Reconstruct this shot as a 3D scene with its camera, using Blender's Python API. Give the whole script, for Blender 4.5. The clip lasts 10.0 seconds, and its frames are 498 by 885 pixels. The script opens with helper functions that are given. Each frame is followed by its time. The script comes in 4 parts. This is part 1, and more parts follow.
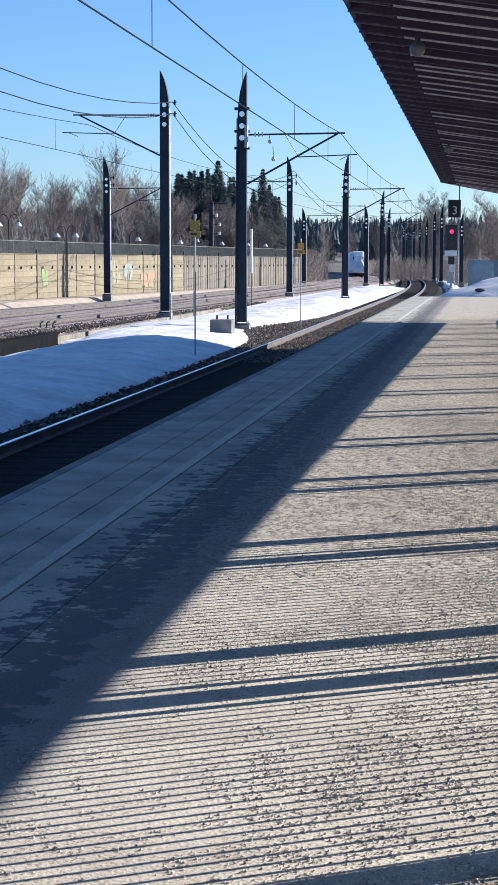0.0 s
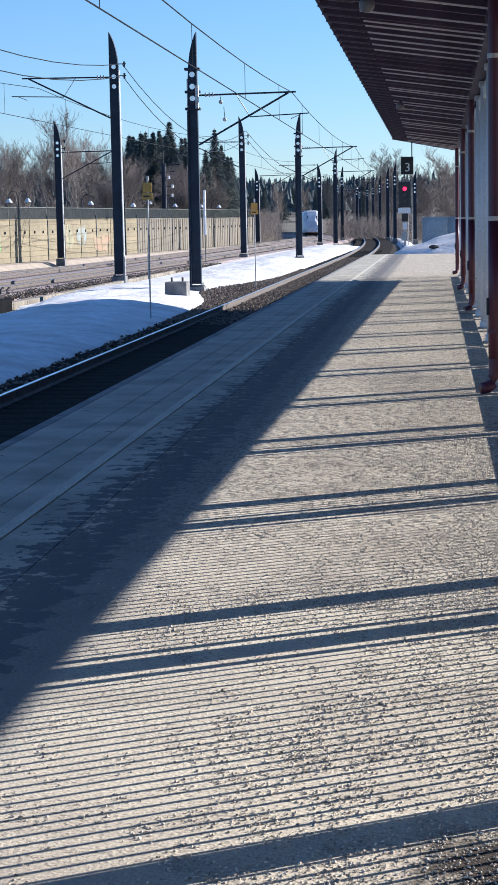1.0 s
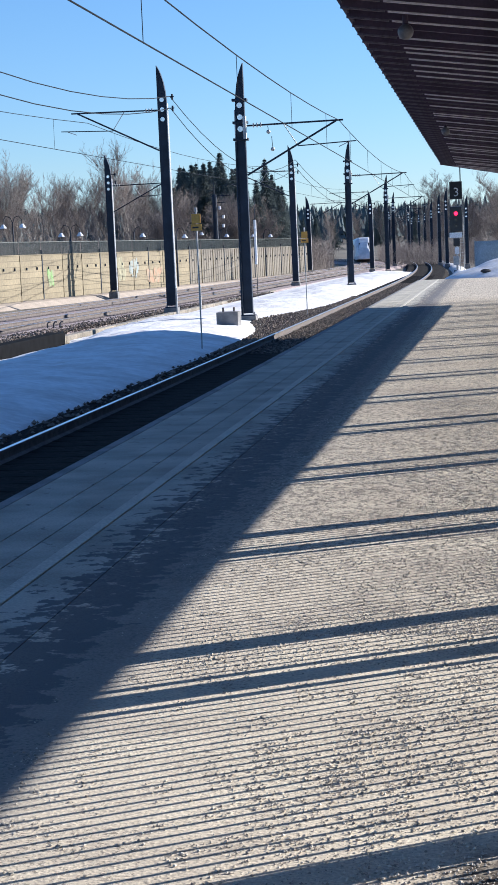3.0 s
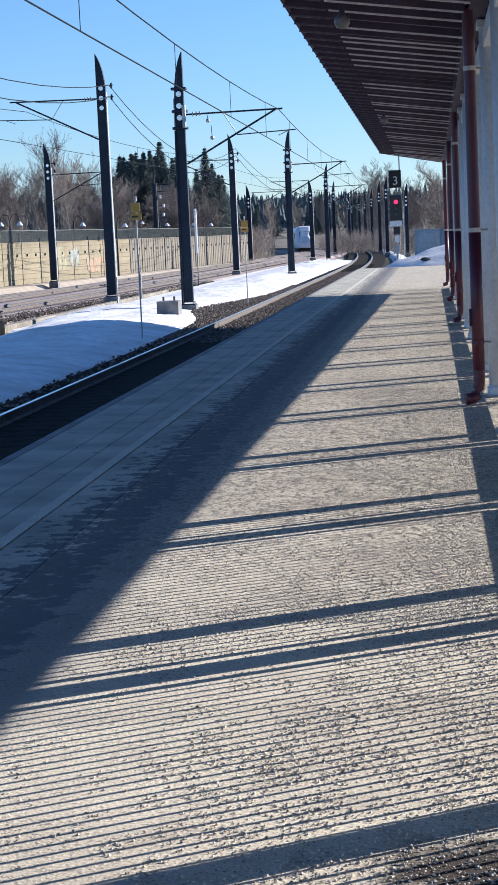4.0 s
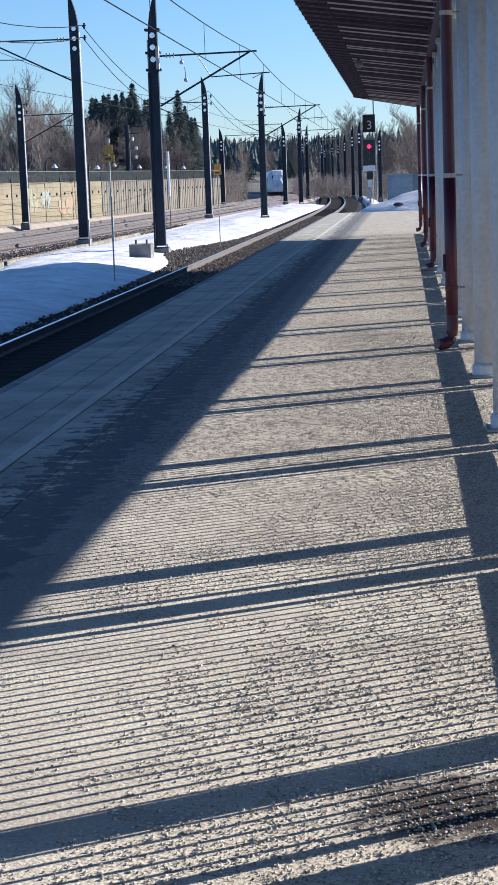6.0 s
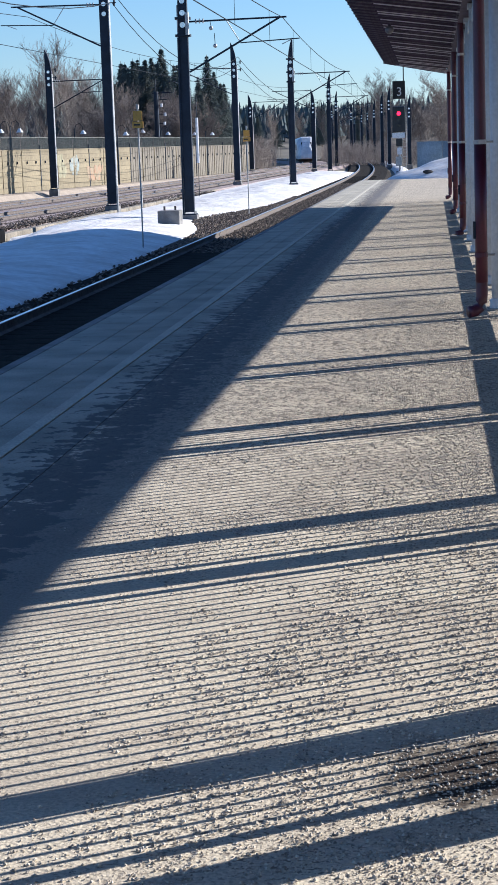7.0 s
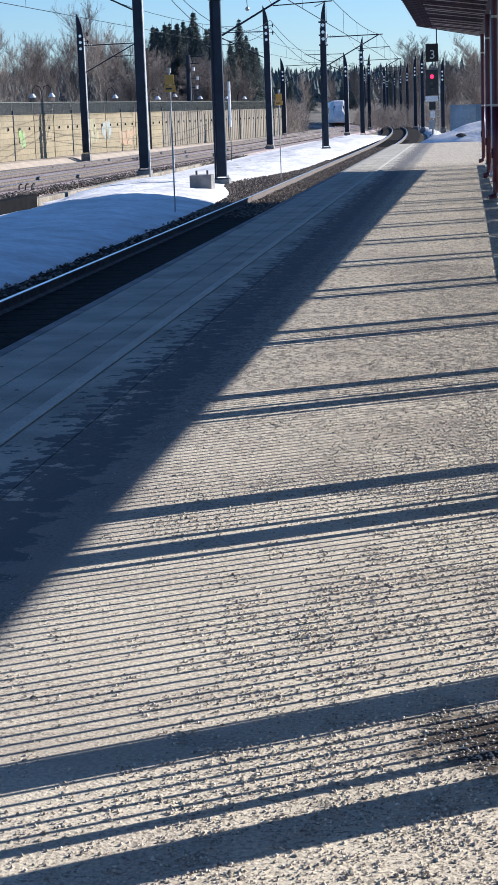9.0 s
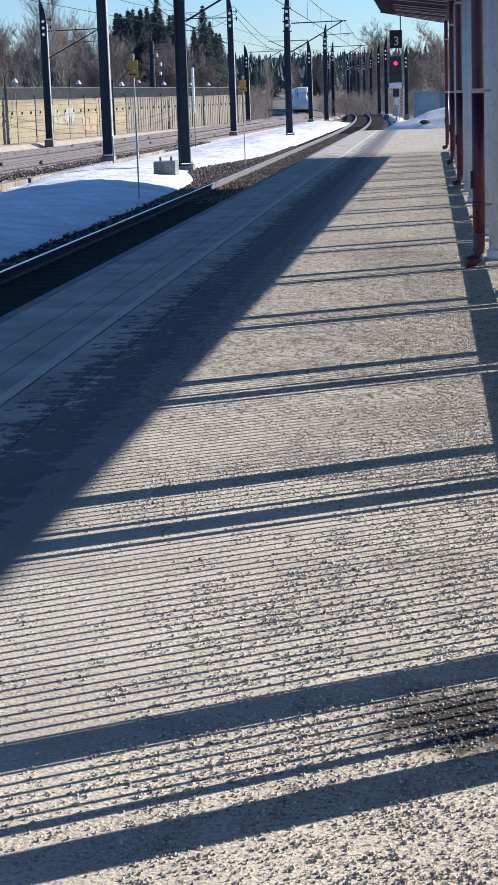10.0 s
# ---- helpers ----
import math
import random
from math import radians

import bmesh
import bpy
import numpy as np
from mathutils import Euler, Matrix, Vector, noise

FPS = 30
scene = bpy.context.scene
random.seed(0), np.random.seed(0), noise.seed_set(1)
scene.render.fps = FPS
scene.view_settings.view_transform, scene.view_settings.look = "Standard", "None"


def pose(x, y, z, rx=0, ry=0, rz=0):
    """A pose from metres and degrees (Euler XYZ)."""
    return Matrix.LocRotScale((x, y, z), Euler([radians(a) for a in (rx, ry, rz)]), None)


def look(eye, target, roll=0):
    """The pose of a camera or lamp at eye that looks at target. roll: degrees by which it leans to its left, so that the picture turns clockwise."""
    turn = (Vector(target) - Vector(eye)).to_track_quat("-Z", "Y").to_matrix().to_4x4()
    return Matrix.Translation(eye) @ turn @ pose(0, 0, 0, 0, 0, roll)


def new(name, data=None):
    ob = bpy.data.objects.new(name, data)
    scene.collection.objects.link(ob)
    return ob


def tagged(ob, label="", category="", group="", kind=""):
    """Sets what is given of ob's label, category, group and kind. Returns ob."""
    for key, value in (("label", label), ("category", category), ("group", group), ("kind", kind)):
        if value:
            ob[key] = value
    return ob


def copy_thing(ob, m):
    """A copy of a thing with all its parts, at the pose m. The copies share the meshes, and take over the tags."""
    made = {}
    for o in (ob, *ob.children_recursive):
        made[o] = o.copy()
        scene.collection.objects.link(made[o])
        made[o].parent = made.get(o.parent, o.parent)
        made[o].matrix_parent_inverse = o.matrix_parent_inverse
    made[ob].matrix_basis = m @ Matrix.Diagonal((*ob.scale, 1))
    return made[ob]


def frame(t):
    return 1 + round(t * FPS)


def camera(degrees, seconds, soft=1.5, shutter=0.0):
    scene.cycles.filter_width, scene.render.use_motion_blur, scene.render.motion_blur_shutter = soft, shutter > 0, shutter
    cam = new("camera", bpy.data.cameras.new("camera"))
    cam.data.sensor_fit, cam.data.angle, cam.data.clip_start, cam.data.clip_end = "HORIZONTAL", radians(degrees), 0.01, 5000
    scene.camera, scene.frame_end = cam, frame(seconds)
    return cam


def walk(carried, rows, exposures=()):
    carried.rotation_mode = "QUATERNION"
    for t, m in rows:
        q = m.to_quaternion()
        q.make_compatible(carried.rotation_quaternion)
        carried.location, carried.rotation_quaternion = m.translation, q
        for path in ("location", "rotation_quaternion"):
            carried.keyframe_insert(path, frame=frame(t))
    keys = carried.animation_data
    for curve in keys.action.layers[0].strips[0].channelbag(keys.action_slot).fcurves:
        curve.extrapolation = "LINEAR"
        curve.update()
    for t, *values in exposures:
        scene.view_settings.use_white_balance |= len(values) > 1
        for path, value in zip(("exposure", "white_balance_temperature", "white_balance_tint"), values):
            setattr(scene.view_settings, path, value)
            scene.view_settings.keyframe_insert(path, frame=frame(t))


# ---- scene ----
cam = camera(15.697, 10.0)
EYE_Z = 1.75
VIEW = [  # seconds, turn to the left, tilt, lean (degrees), drift of the hand (metres)
    (0, 7.357, -5.742, 0.103, -0.070, 0.008, -0.010),
    (0.2, 7.119, -5.849, -0.201, -0.068, 0.016, -0.011),
    (0.5, 6.649, -6.296, -0.658, -0.065, 0.028, -0.013),
    (1, 6.039, -6.973, -1.087, -0.073, 0.051, -0.014),
    (1.2, 6.051, -7.004, -1.260, -0.078, 0.049, -0.015),
    (1.5, 6.339, -6.930, -1.519, -0.086, 0.046, -0.016),
    (1.8, 6.894, -6.663, -1.757, -0.070, 0.021, -0.017),
    (2, 7.263, -6.482, -1.915, -0.060, 0.005, -0.017),
    (2.2, 7.713, -6.314, -2.181, -0.044, 0.021, -0.017),
    (3.3, 7.672, -5.984, -2.638, 0.040, 0.020, -0.014),
    (3.5, 7.236, -6.101, -2.729, 0.050, 0.016, -0.013),
    (3.7, 6.747, -6.204, -2.687, 0.050, 0.014, -0.012),
    (4, 5.997, -6.440, -2.624, 0.050, 0.010, -0.011),
    (4.5, 5.098, -6.746, -2.353, 0.024, 0.002, -0.006),
    (5, 4.767, -7.108, -2.145, 0.017, -0.010, -0.004),
    (6.5, 5.540, -8.807, -2.013, 0.036, -0.056, -0.017),
    (7, 6.043, -9.235, -1.915, 0.021, -0.052, -0.020),
    (7.5, 6.561, -9.536, -1.916, 0.016, -0.063, -0.020),
    (8, 7.014, -9.825, -1.963, 0.019, -0.065, -0.021),
    (8.5, 7.306, -10.085, -2.055, 0.027, -0.052, -0.023),
    (9, 7.123, -10.309, -2.090, 0.028, -0.047, -0.023),
    (9.5, 6.615, -10.536, -2.053, 0.023, -0.047, -0.026),
    (10, 5.976, -10.763, -1.941, 0.016, -0.041, -0.033),]


def aim(turn, tilt, lean, dx, dy, dz):
    a, b, eye = radians(turn), radians(tilt), Vector((dx, dy, EYE_Z + dz))
    return look(eye, eye + Vector((-math.sin(a) * math.cos(b), math.cos(a) * math.cos(b), math.sin(b))), lean)


walk(cam, [(t, aim(*row)) for t, *row in VIEW], [(0, 1.08, 5050, 12), (4.5, 1.08, 5050, 12), (7, 0.98, 5050, 12), (10, 0.98, 5050, 12)])

# ---- light ----
SUN_EL, SUN_X, SUN_Y = radians(22.0), 0.857, 0.515
world = bpy.data.worlds.new("world")
world.use_nodes = True
scene.world = world
wn = world.node_tree.nodes
sky = wn.new("ShaderNodeTexSky")
sky.sky_type, sky.sun_disc = "NISHITA", False
sky.sun_elevation, sky.sun_rotation = SUN_EL, math.atan2(SUN_X, SUN_Y)
sky.air_density, sky.dust_density, sky.ozone_density = 1.0, 0.0, 4.0
wn["Background"].inputs["Strength"].default_value = 0.061
world.node_tree.links.new(sky.outputs[0], wn["Background"].inputs["Color"])
sun = new("sun", bpy.data.lights.new("sun", "SUN"))
sun.data.energy, sun.data.angle, sun.data.color = 5.4, radians(0.22), (1.0, 0.825, 0.595)
sun.matrix_world = look((60, 30, 40), (60 - SUN_X * math.cos(SUN_EL), 30 - SUN_Y * math.cos(SUN_EL), 40 - math.sin(SUN_EL)))

# ---- materials ----
def material(name, colour, rough=0.7, metal=0.0, vary=0.15, scale=3.0, fine=40.0, bump=0.0, tint=None, spec=0.5, per_object=0.0):
    """A surface with grain at two scales; tint is the colour of its large stains."""
    m = bpy.data.materials.new(name)
    m.use_nodes = True
    n, l = m.node_tree.nodes, m.node_tree.links
    b = n["Principled BSDF"]
    co = n.new("ShaderNodeTexCoord")
    big, small = n.new("ShaderNodeTexNoise"), n.new("ShaderNodeTexNoise")
    for tex, s, d in ((big, scale, 5), (small, fine, 3)):
        tex.inputs["Scale"].default_value, tex.inputs["Detail"].default_value = s, d
        l.new(co.outputs["Object"], tex.inputs["Vector"])
    tint = tint or tuple(c * (1 - vary) * 0.75 for c in colour)
    ramp = n.new("ShaderNodeValToRGB")
    ramp.color_ramp.elements[0].position, ramp.color_ramp.elements[1].position = 0.35, 0.65
    ramp.color_ramp.elements[0].color, ramp.color_ramp.elements[1].color = (*tint, 1), (*colour, 1)
    l.new(big.outputs["Fac"], ramp.inputs["Fac"])
    mix = n.new("ShaderNodeMix")
    mix.data_type, mix.blend_type = "RGBA", "MULTIPLY"
    mix.inputs["Factor"].default_value = 1.0
    gr = n.new("ShaderNodeMapRange")
    gr.inputs["From Min"].default_value, gr.inputs["From Max"].default_value = 0.3, 0.7
    gr.inputs["To Min"].default_value, gr.inputs["To Max"].default_value = 1 - vary, 1 + vary
    l.new(small.outputs["Fac"], gr.inputs["Value"])
    l.new(ramp.outputs["Color"], mix.inputs["A"])
    l.new(gr.outputs["Result"], mix.inputs["B"])
    out = mix.outputs["Result"]
    if per_object:
        info, pr, mx = n.new("ShaderNodeObjectInfo"), n.new("ShaderNodeMapRange"), n.new("ShaderNodeMix")
        mx.data_type, mx.blend_type = "RGBA", "MULTIPLY"
        mx.inputs["Factor"].default_value = 1.0
        pr.inputs["To Min"].default_value, pr.inputs["To Max"].default_value = 1 - per_object, 1 + per_object
        l.new(info.outputs["Random"], pr.inputs["Value"])
        l.new(out, mx.inputs["A"])
        l.new(pr.outputs["Result"], mx.inputs["B"])
        out = mx.outputs["Result"]
    l.new(out, b.inputs["Base Color"])
    b.inputs["Roughness"].default_value, b.inputs["Metallic"].default_value = rough, metal
    b.inputs["Specular IOR Level"].default_value = spec
    if bump:
        bp = n.new("ShaderNodeBump")
        bp.inputs["Strength"].default_value, bp.inputs["Distance"].default_value = 1.0, bump
        l.new(small.outputs["Fac"], bp.inputs["Height"])
        l.new(bp.outputs["Normal"], b.inputs["Normal"])
    return m


def glow(name, colour, strength):
    m = bpy.data.materials.new(name)
    m.use_nodes = True
    b = m.node_tree.nodes["Principled BSDF"]
    b.inputs["Base Color"].default_value = (*colour, 1)
    b.inputs["Emission Color"].default_value, b.inputs["Emission Strength"].default_value = (*colour, 1), strength
    return m


M_GRIT = material("gritted asphalt", (0.71, 0.63, 0.485), 0.9, vary=0.24, scale=0.9, fine=75, bump=0.0045, tint=(0.53, 0.46, 0.36), spec=0.12)
M_SLAB = material("edge concrete", (0.52, 0.485, 0.405), 0.9, vary=0.15, scale=1.5, fine=60, bump=0.002, spec=0.1)
M_LINE = material("pale guiding strip", (0.57, 0.535, 0.44), 0.85, vary=0.2, scale=2.5, fine=50, bump=0.002, tint=(0.47, 0.445, 0.37))
# Near-black: the roof's shade on the platform track is put into this colour.
M_SHADED_BALLAST = material("ballast bed", (0.028, 0.025, 0.022), 0.95, vary=0.45, scale=1.2, fine=14, bump=0.04, tint=(0.024, 0.021, 0.019), spec=0.06)
M_RUSTBED = material("rust-stained ballast bed", (0.34, 0.275, 0.26), 0.95, vary=0.25, scale=0.5, fine=12, bump=0.03, tint=(0.27, 0.215, 0.20))
M_SNOW = material("old snow", (0.82, 0.81, 0.80), 0.7, vary=0.10, scale=1.1, fine=6, bump=0.04, tint=(0.63, 0.60, 0.57))
M_EARTH = material("bare winter ground", (0.17, 0.145, 0.105), 0.95, vary=0.3, scale=0.08, fine=2, tint=(0.11, 0.10, 0.075))
M_STEEL = material("polished rail steel", (0.92, 0.92, 0.93), 0.28, 1.0, vary=0.05, scale=2, fine=30)
M_RUST = material("rusty rail web", (0.15, 0.125, 0.11), 0.85, vary=0.25, scale=6, fine=60)
# Far darker than concrete: shade of the near track, coloured into every sleeper.
M_SHADED_SLEEPER = material("concrete sleeper", (0.022, 0.020, 0.018), 0.9, spec=0.06, vary=0.2, scale=4, fine=60, per_object=0.15)
M_MAST = material("dark blue-grey mast paint", (0.018, 0.030, 0.052), 0.55, vary=0.15, scale=2, fine=30, spec=0.25)
M_GALV = material("galvanised steel", (0.42, 0.43, 0.44), 0.5, 0.7, vary=0.12, scale=5, fine=60)
M_WIRE = material("weathered copper wire", (0.022, 0.027, 0.036), 0.85, spec=0.08)
M_DISC = material("mirror-bright disc", (0.95, 0.96, 0.97), 0.25, 0.9, vary=0.03)
M_WHITE = material("white enamel", (0.85, 0.86, 0.88), 0.35, vary=0.03, scale=8, fine=60)
M_CONC = material("cast concrete", (0.25, 0.245, 0.24), 0.9, vary=0.2, scale=3, fine=50, bump=0.003)
M_PILLAR = material("grey painted pillar", (0.62, 0.64, 0.67), 0.5, vary=0.09, scale=1.3, fine=25, tint=(0.53, 0.55, 0.58))
M_PIPE = material("dark red painted downpipe", (0.078, 0.011, 0.030), 0.42, vary=0.12, scale=4, fine=40, tint=(0.055, 0.009, 0.024))
M_CLAMP = material("bare pipe clamp", (0.55, 0.50, 0.48), 0.5, 0.4)
M_ROOF = material("dark brown profiled roof sheet", (0.080, 0.058, 0.108), 0.65, vary=0.15, scale=2, fine=30)
M_BATTEN = material("pale stained batten", (0.80, 0.75, 0.82), 0.6, vary=0.12, scale=3, fine=40)
M_BOARD = material("weathered grey board", (0.15, 0.13, 0.17), 0.8, vary=0.3, scale=3, fine=30)
M_FENCE = material("dark railing paint", (0.05, 0.05, 0.055), 0.5)
M_PANEL = material("cream noise-wall boards", (0.255, 0.215, 0.135), 0.9, vary=0.16, scale=0.45, fine=7, tint=(0.195, 0.165, 0.105), per_object=0.08)
M_PANEL_OLD = material("greyed noise-wall boards", (0.19, 0.17, 0.135), 0.9, vary=0.2, scale=0.5, fine=7, tint=(0.14, 0.125, 0.10), per_object=0.16)
M_SIGN = material("black sign plate", (0.02, 0.022, 0.026), 0.4)
M_YELLOW = material("weathered orange-yellow sign", (0.62, 0.34, 0.05), 0.5, vary=0.15, scale=5, fine=30, tint=(0.55, 0.30, 0.05))
M_BARK = material("brown bark", (0.16, 0.115, 0.085), 0.95, vary=0.3, scale=1.5, fine=15)
M_TWIG = material("bare winter twigs", (0.24, 0.212, 0.188), 0.95, vary=0.3, scale=0.4, fine=4, tint=(0.175, 0.143, 0.128))
M_BIRCH = material("pale birch bark", (0.42, 0.38, 0.34), 0.9, vary=0.3, scale=1.5, fine=12)
# Paler and greyer than needles are, to carry the haze of distance.
M_FIR = material("spruce needles", (0.105, 0.12, 0.11), 0.9, spec=0.06, vary=0.3, scale=0.5, fine=6, tint=(0.085, 0.105, 0.10))
M_TRAIN = material("silver-white train paint", (0.82, 0.83, 0.85), 0.3, 0.0, vary=0.04, scale=1, fine=10)
M_GLASS = material("dark train window", (0.02, 0.023, 0.028), 0.1, spec=0.6)
M_BOGIE = material("dirty underframe", (0.05, 0.045, 0.04), 0.8)
M_RED = glow("red signal lens", (1.0, 0.006, 0.03), 3.0)
M_GREEN = material("faded green spray paint", (0.20, 0.36, 0.11), 0.8, scale=2, fine=10, tint=(0.24, 0.23, 0.15))
M_PALEBLUE = material("faded blue spray paint", (0.24, 0.30, 0.31), 0.8, scale=2, fine=10, tint=(0.26, 0.24, 0.18))
M_ROSE = material("faded orange spray paint", (0.33, 0.20, 0.12), 0.8, scale=2, fine=10, tint=(0.27, 0.23, 0.155))
M_LEMON = material("faded yellow spray paint", (0.32, 0.30, 0.19), 0.8, scale=2, fine=10)
M_BARRIER = material("blue-grey hoarding", (0.33, 0.41, 0.49), 0.6, scale=0.6, fine=8, per_object=0.2)
M_LENS = material("unlit dark lens", (0.03, 0.03, 0.035), 0.15)
M_DOME = material("cloudy plastic dome", (0.17, 0.165, 0.18), 0.4)


def island_material(name, dark, light, rough=0.9):
    """Stones that differ one from another."""
    m = bpy.data.materials.new(name)
    m.use_nodes = True
    n, l = m.node_tree.nodes, m.node_tree.links
    geo, ramp = n.new("ShaderNodeNewGeometry"), n.new("ShaderNodeValToRGB")
    ramp.color_ramp.elements[0].color, ramp.color_ramp.elements[1].color = (*dark, 1), (*light, 1)
    l.new(geo.outputs["Random Per Island"], ramp.inputs["Fac"])
    l.new(ramp.outputs["Color"], n["Principled BSDF"].inputs["Base Color"])
    n["Principled BSDF"].inputs["Roughness"].default_value = rough
    n["Principled BSDF"].inputs["Specular IOR Level"].default_value = 0.1
    return m


M_GRIT_STONE = island_material("grit stones", (0.22, 0.195, 0.165), (0.72, 0.65, 0.54))
M_STONE_LOOSE = island_material("ballast stones", (0.05, 0.042, 0.036), (0.25, 0.205, 0.165))


M_SAND = material("pale sand and gravel", (0.40, 0.335, 0.265), 0.95, vary=0.2, scale=0.8, fine=9, tint=(0.32, 0.27, 0.215))
M_MESH = material("grey-green fence steel", (0.10, 0.115, 0.105), 0.6, scale=2, fine=20)


def ranged(m, source, x0, x1, y0, y1, smooth=True):
    """Maps a value from one range to another inside a material."""
    node = m.node_tree.nodes.new("ShaderNodeMapRange")
    if smooth:
        node.interpolation_type = "SMOOTHSTEP"
    for key, value in (("From Min", x0), ("From Max", x1), ("To Min", y0), ("To Max", y1)):
        node.inputs[key].default_value = value
    m.node_tree.links.new(source, node.inputs["Value"])
    return node.outputs["Result"]


def summed(m, a, b, operation="ADD"):
    node = m.node_tree.nodes.new("ShaderNodeMath")
    node.operation = operation
    for socket, value in zip(node.inputs, (a, b)):
        if isinstance(value, (int, float)):
            socket.default_value = value
        else:
            m.node_tree.links.new(value, socket)
    return node.outputs["Value"]


def stretched_noise(m, stretch_by, scale, detail, roughness):
    n, l = m.node_tree.nodes, m.node_tree.links
    co, mp, tex = n.new("ShaderNodeTexCoord"), n.new("ShaderNodeMapping"), n.new("ShaderNodeTexNoise")
    mp.inputs["Scale"].default_value = stretch_by
    tex.inputs["Scale"].default_value, tex.inputs["Detail"].default_value, tex.inputs["Roughness"].default_value = scale, detail, roughness
    l.new(co.outputs["Object"], mp.inputs["Vector"])
    l.new(mp.outputs["Vector"], tex.inputs["Vector"])
    return tex.outputs["Fac"]


def overlay(m, factor, colour):
    """Lays a colour over the surface where the factor is one."""
    n, l = m.node_tree.nodes, m.node_tree.links
    b = n["Principled BSDF"]
    mx = n.new("ShaderNodeMix")
    mx.data_type = "RGBA"
    l.new(b.inputs["Base Color"].links[0].from_socket, mx.inputs["A"])
    mx.inputs["B"].default_value = (*colour, 1)
    l.new(factor, mx.inputs["Factor"])
    l.new(mx.outputs["Result"], b.inputs["Base Color"])


def damp_and_shade(m):
    """Dark damp streaks in a belt along the platform, an even band of painted roof shade, and one oil stain."""
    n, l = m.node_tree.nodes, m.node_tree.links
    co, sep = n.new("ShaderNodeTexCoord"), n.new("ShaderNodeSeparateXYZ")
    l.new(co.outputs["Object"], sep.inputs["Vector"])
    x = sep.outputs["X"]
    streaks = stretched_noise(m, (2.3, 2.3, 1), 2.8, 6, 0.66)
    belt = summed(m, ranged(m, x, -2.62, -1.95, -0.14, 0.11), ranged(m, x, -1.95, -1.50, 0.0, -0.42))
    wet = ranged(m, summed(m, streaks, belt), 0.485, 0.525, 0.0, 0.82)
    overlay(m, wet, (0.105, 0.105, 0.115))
    # Even band: roof shade painted into the colour, up to the sunlit edge.
    shade_band = summed(m, ranged(m, x, -2.1, -1.85, 0.0, 0.68), ranged(m, x, -1.66, -1.42, 1.0, 0.0), "MULTIPLY")
    overlay(m, shade_band, (0.15, 0.15, 0.155))
    dist = n.new("ShaderNodeVectorMath")
    dist.operation = "DISTANCE"
    dist.inputs[1].default_value = (0.13, 4.78, 0.0)
    l.new(co.outputs["Object"], dist.inputs[0])
    worn = summed(m, dist.outputs["Value"], summed(m, stretched_noise(m, (1, 1, 1), 9, 6, 0.6), 0.5, "MULTIPLY"))
    overlay(m, ranged(m, worn, 0.42, 0.62, 0.95, 0.0), (0.04, 0.03, 0.026))


def speckle(m):
    """Dark pits and brown patches of a rough rolled surface."""
    where = ranged(m, stretched_noise(m, (0.7, 1, 1), 1.6, 6, 0.65), 0.40, 0.60, 0.15, 1.0)
    fine = ranged(m, stretched_noise(m, (1, 1, 1), 45, 3, 0.7), 0.40, 0.46, 0.75, 0.0)
    overlay(m, summed(m, fine, where, "MULTIPLY"), (0.10, 0.085, 0.075))
    sep, co = m.node_tree.nodes.new("ShaderNodeSeparateXYZ"), m.node_tree.nodes.new("ShaderNodeTexCoord")
    m.node_tree.links.new(co.outputs["Object"], sep.inputs["Vector"])
    coarse = ranged(m, sep.outputs["Y"], 6.0, 13.0, 0.0, 1.0)  # the coarser pits fade in from y = 6 to 13
    for scale, cut, strength in ((26, 0.472, 0.78), (11, 0.457, 0.6)):
        pits = ranged(m, stretched_noise(m, (1, 0.6, 1), scale, 3, 0.65), cut - 0.045, cut, strength, 0.0)
        overlay(m, summed(m, pits, coarse, "MULTIPLY"), (0.15, 0.13, 0.112))
    worn = ranged(m, stretched_noise(m, (0.5, 1.6, 1), 0.9, 7, 0.6), 0.52, 0.68, 0.0, 0.3)
    overlay(m, worn, (0.32, 0.275, 0.225))


speckle(M_GRIT)
damp_and_shade(M_GRIT)
damp_and_shade(M_SLAB)
rough = [n for n in M_GRIT.node_tree.nodes if n.type == "TEX_NOISE"][0]
rough.inputs["Detail"].default_value, rough.inputs["Roughness"].default_value = 12, 0.72
# The trough wall is coloured almost black all over.
M_TROUGH = material("near-black trough concrete", (0.009, 0.0095, 0.011), 0.9, spec=0.05)
M_KERB = material("earth-stained kerb stone", (0.30, 0.265, 0.21), 0.9, vary=0.25, scale=2, fine=20, per_object=0.2)
# Lifted towards blue: distance haze is put into this colour.
M_WOODS = material("far conifer woods tinted for haze", (0.08, 0.11, 0.12), 0.95, vary=0.3, scale=0.02, fine=0.3, tint=(0.05, 0.07, 0.075))


# ---- building blocks ----
def box(bm, x0, x1, y0, y1, z0, z1):
    v = [bm.verts.new((x, y, z)) for z in (z0, z1) for x, y in ((x0, y0), (x1, y0), (x1, y1), (x0, y1))]
    for f in ((3, 2, 1, 0), (4, 5, 6, 7), (0, 1, 5, 4), (1, 2, 6, 5), (2, 3, 7, 6), (3, 0, 4, 7)):
        bm.faces.new([v[i] for i in f])
    return bm


def block(x0, x1, y0, y1, z0, z1, bevel=0.0):
    bm = box(bmesh.new(), x0, x1, y0, y1, z0, z1)
    if bevel:
        bmesh.ops.bevel(bm, geom=bm.edges[:], offset=bevel, segments=2, affect="EDGES", profile=0.6)
    return bm


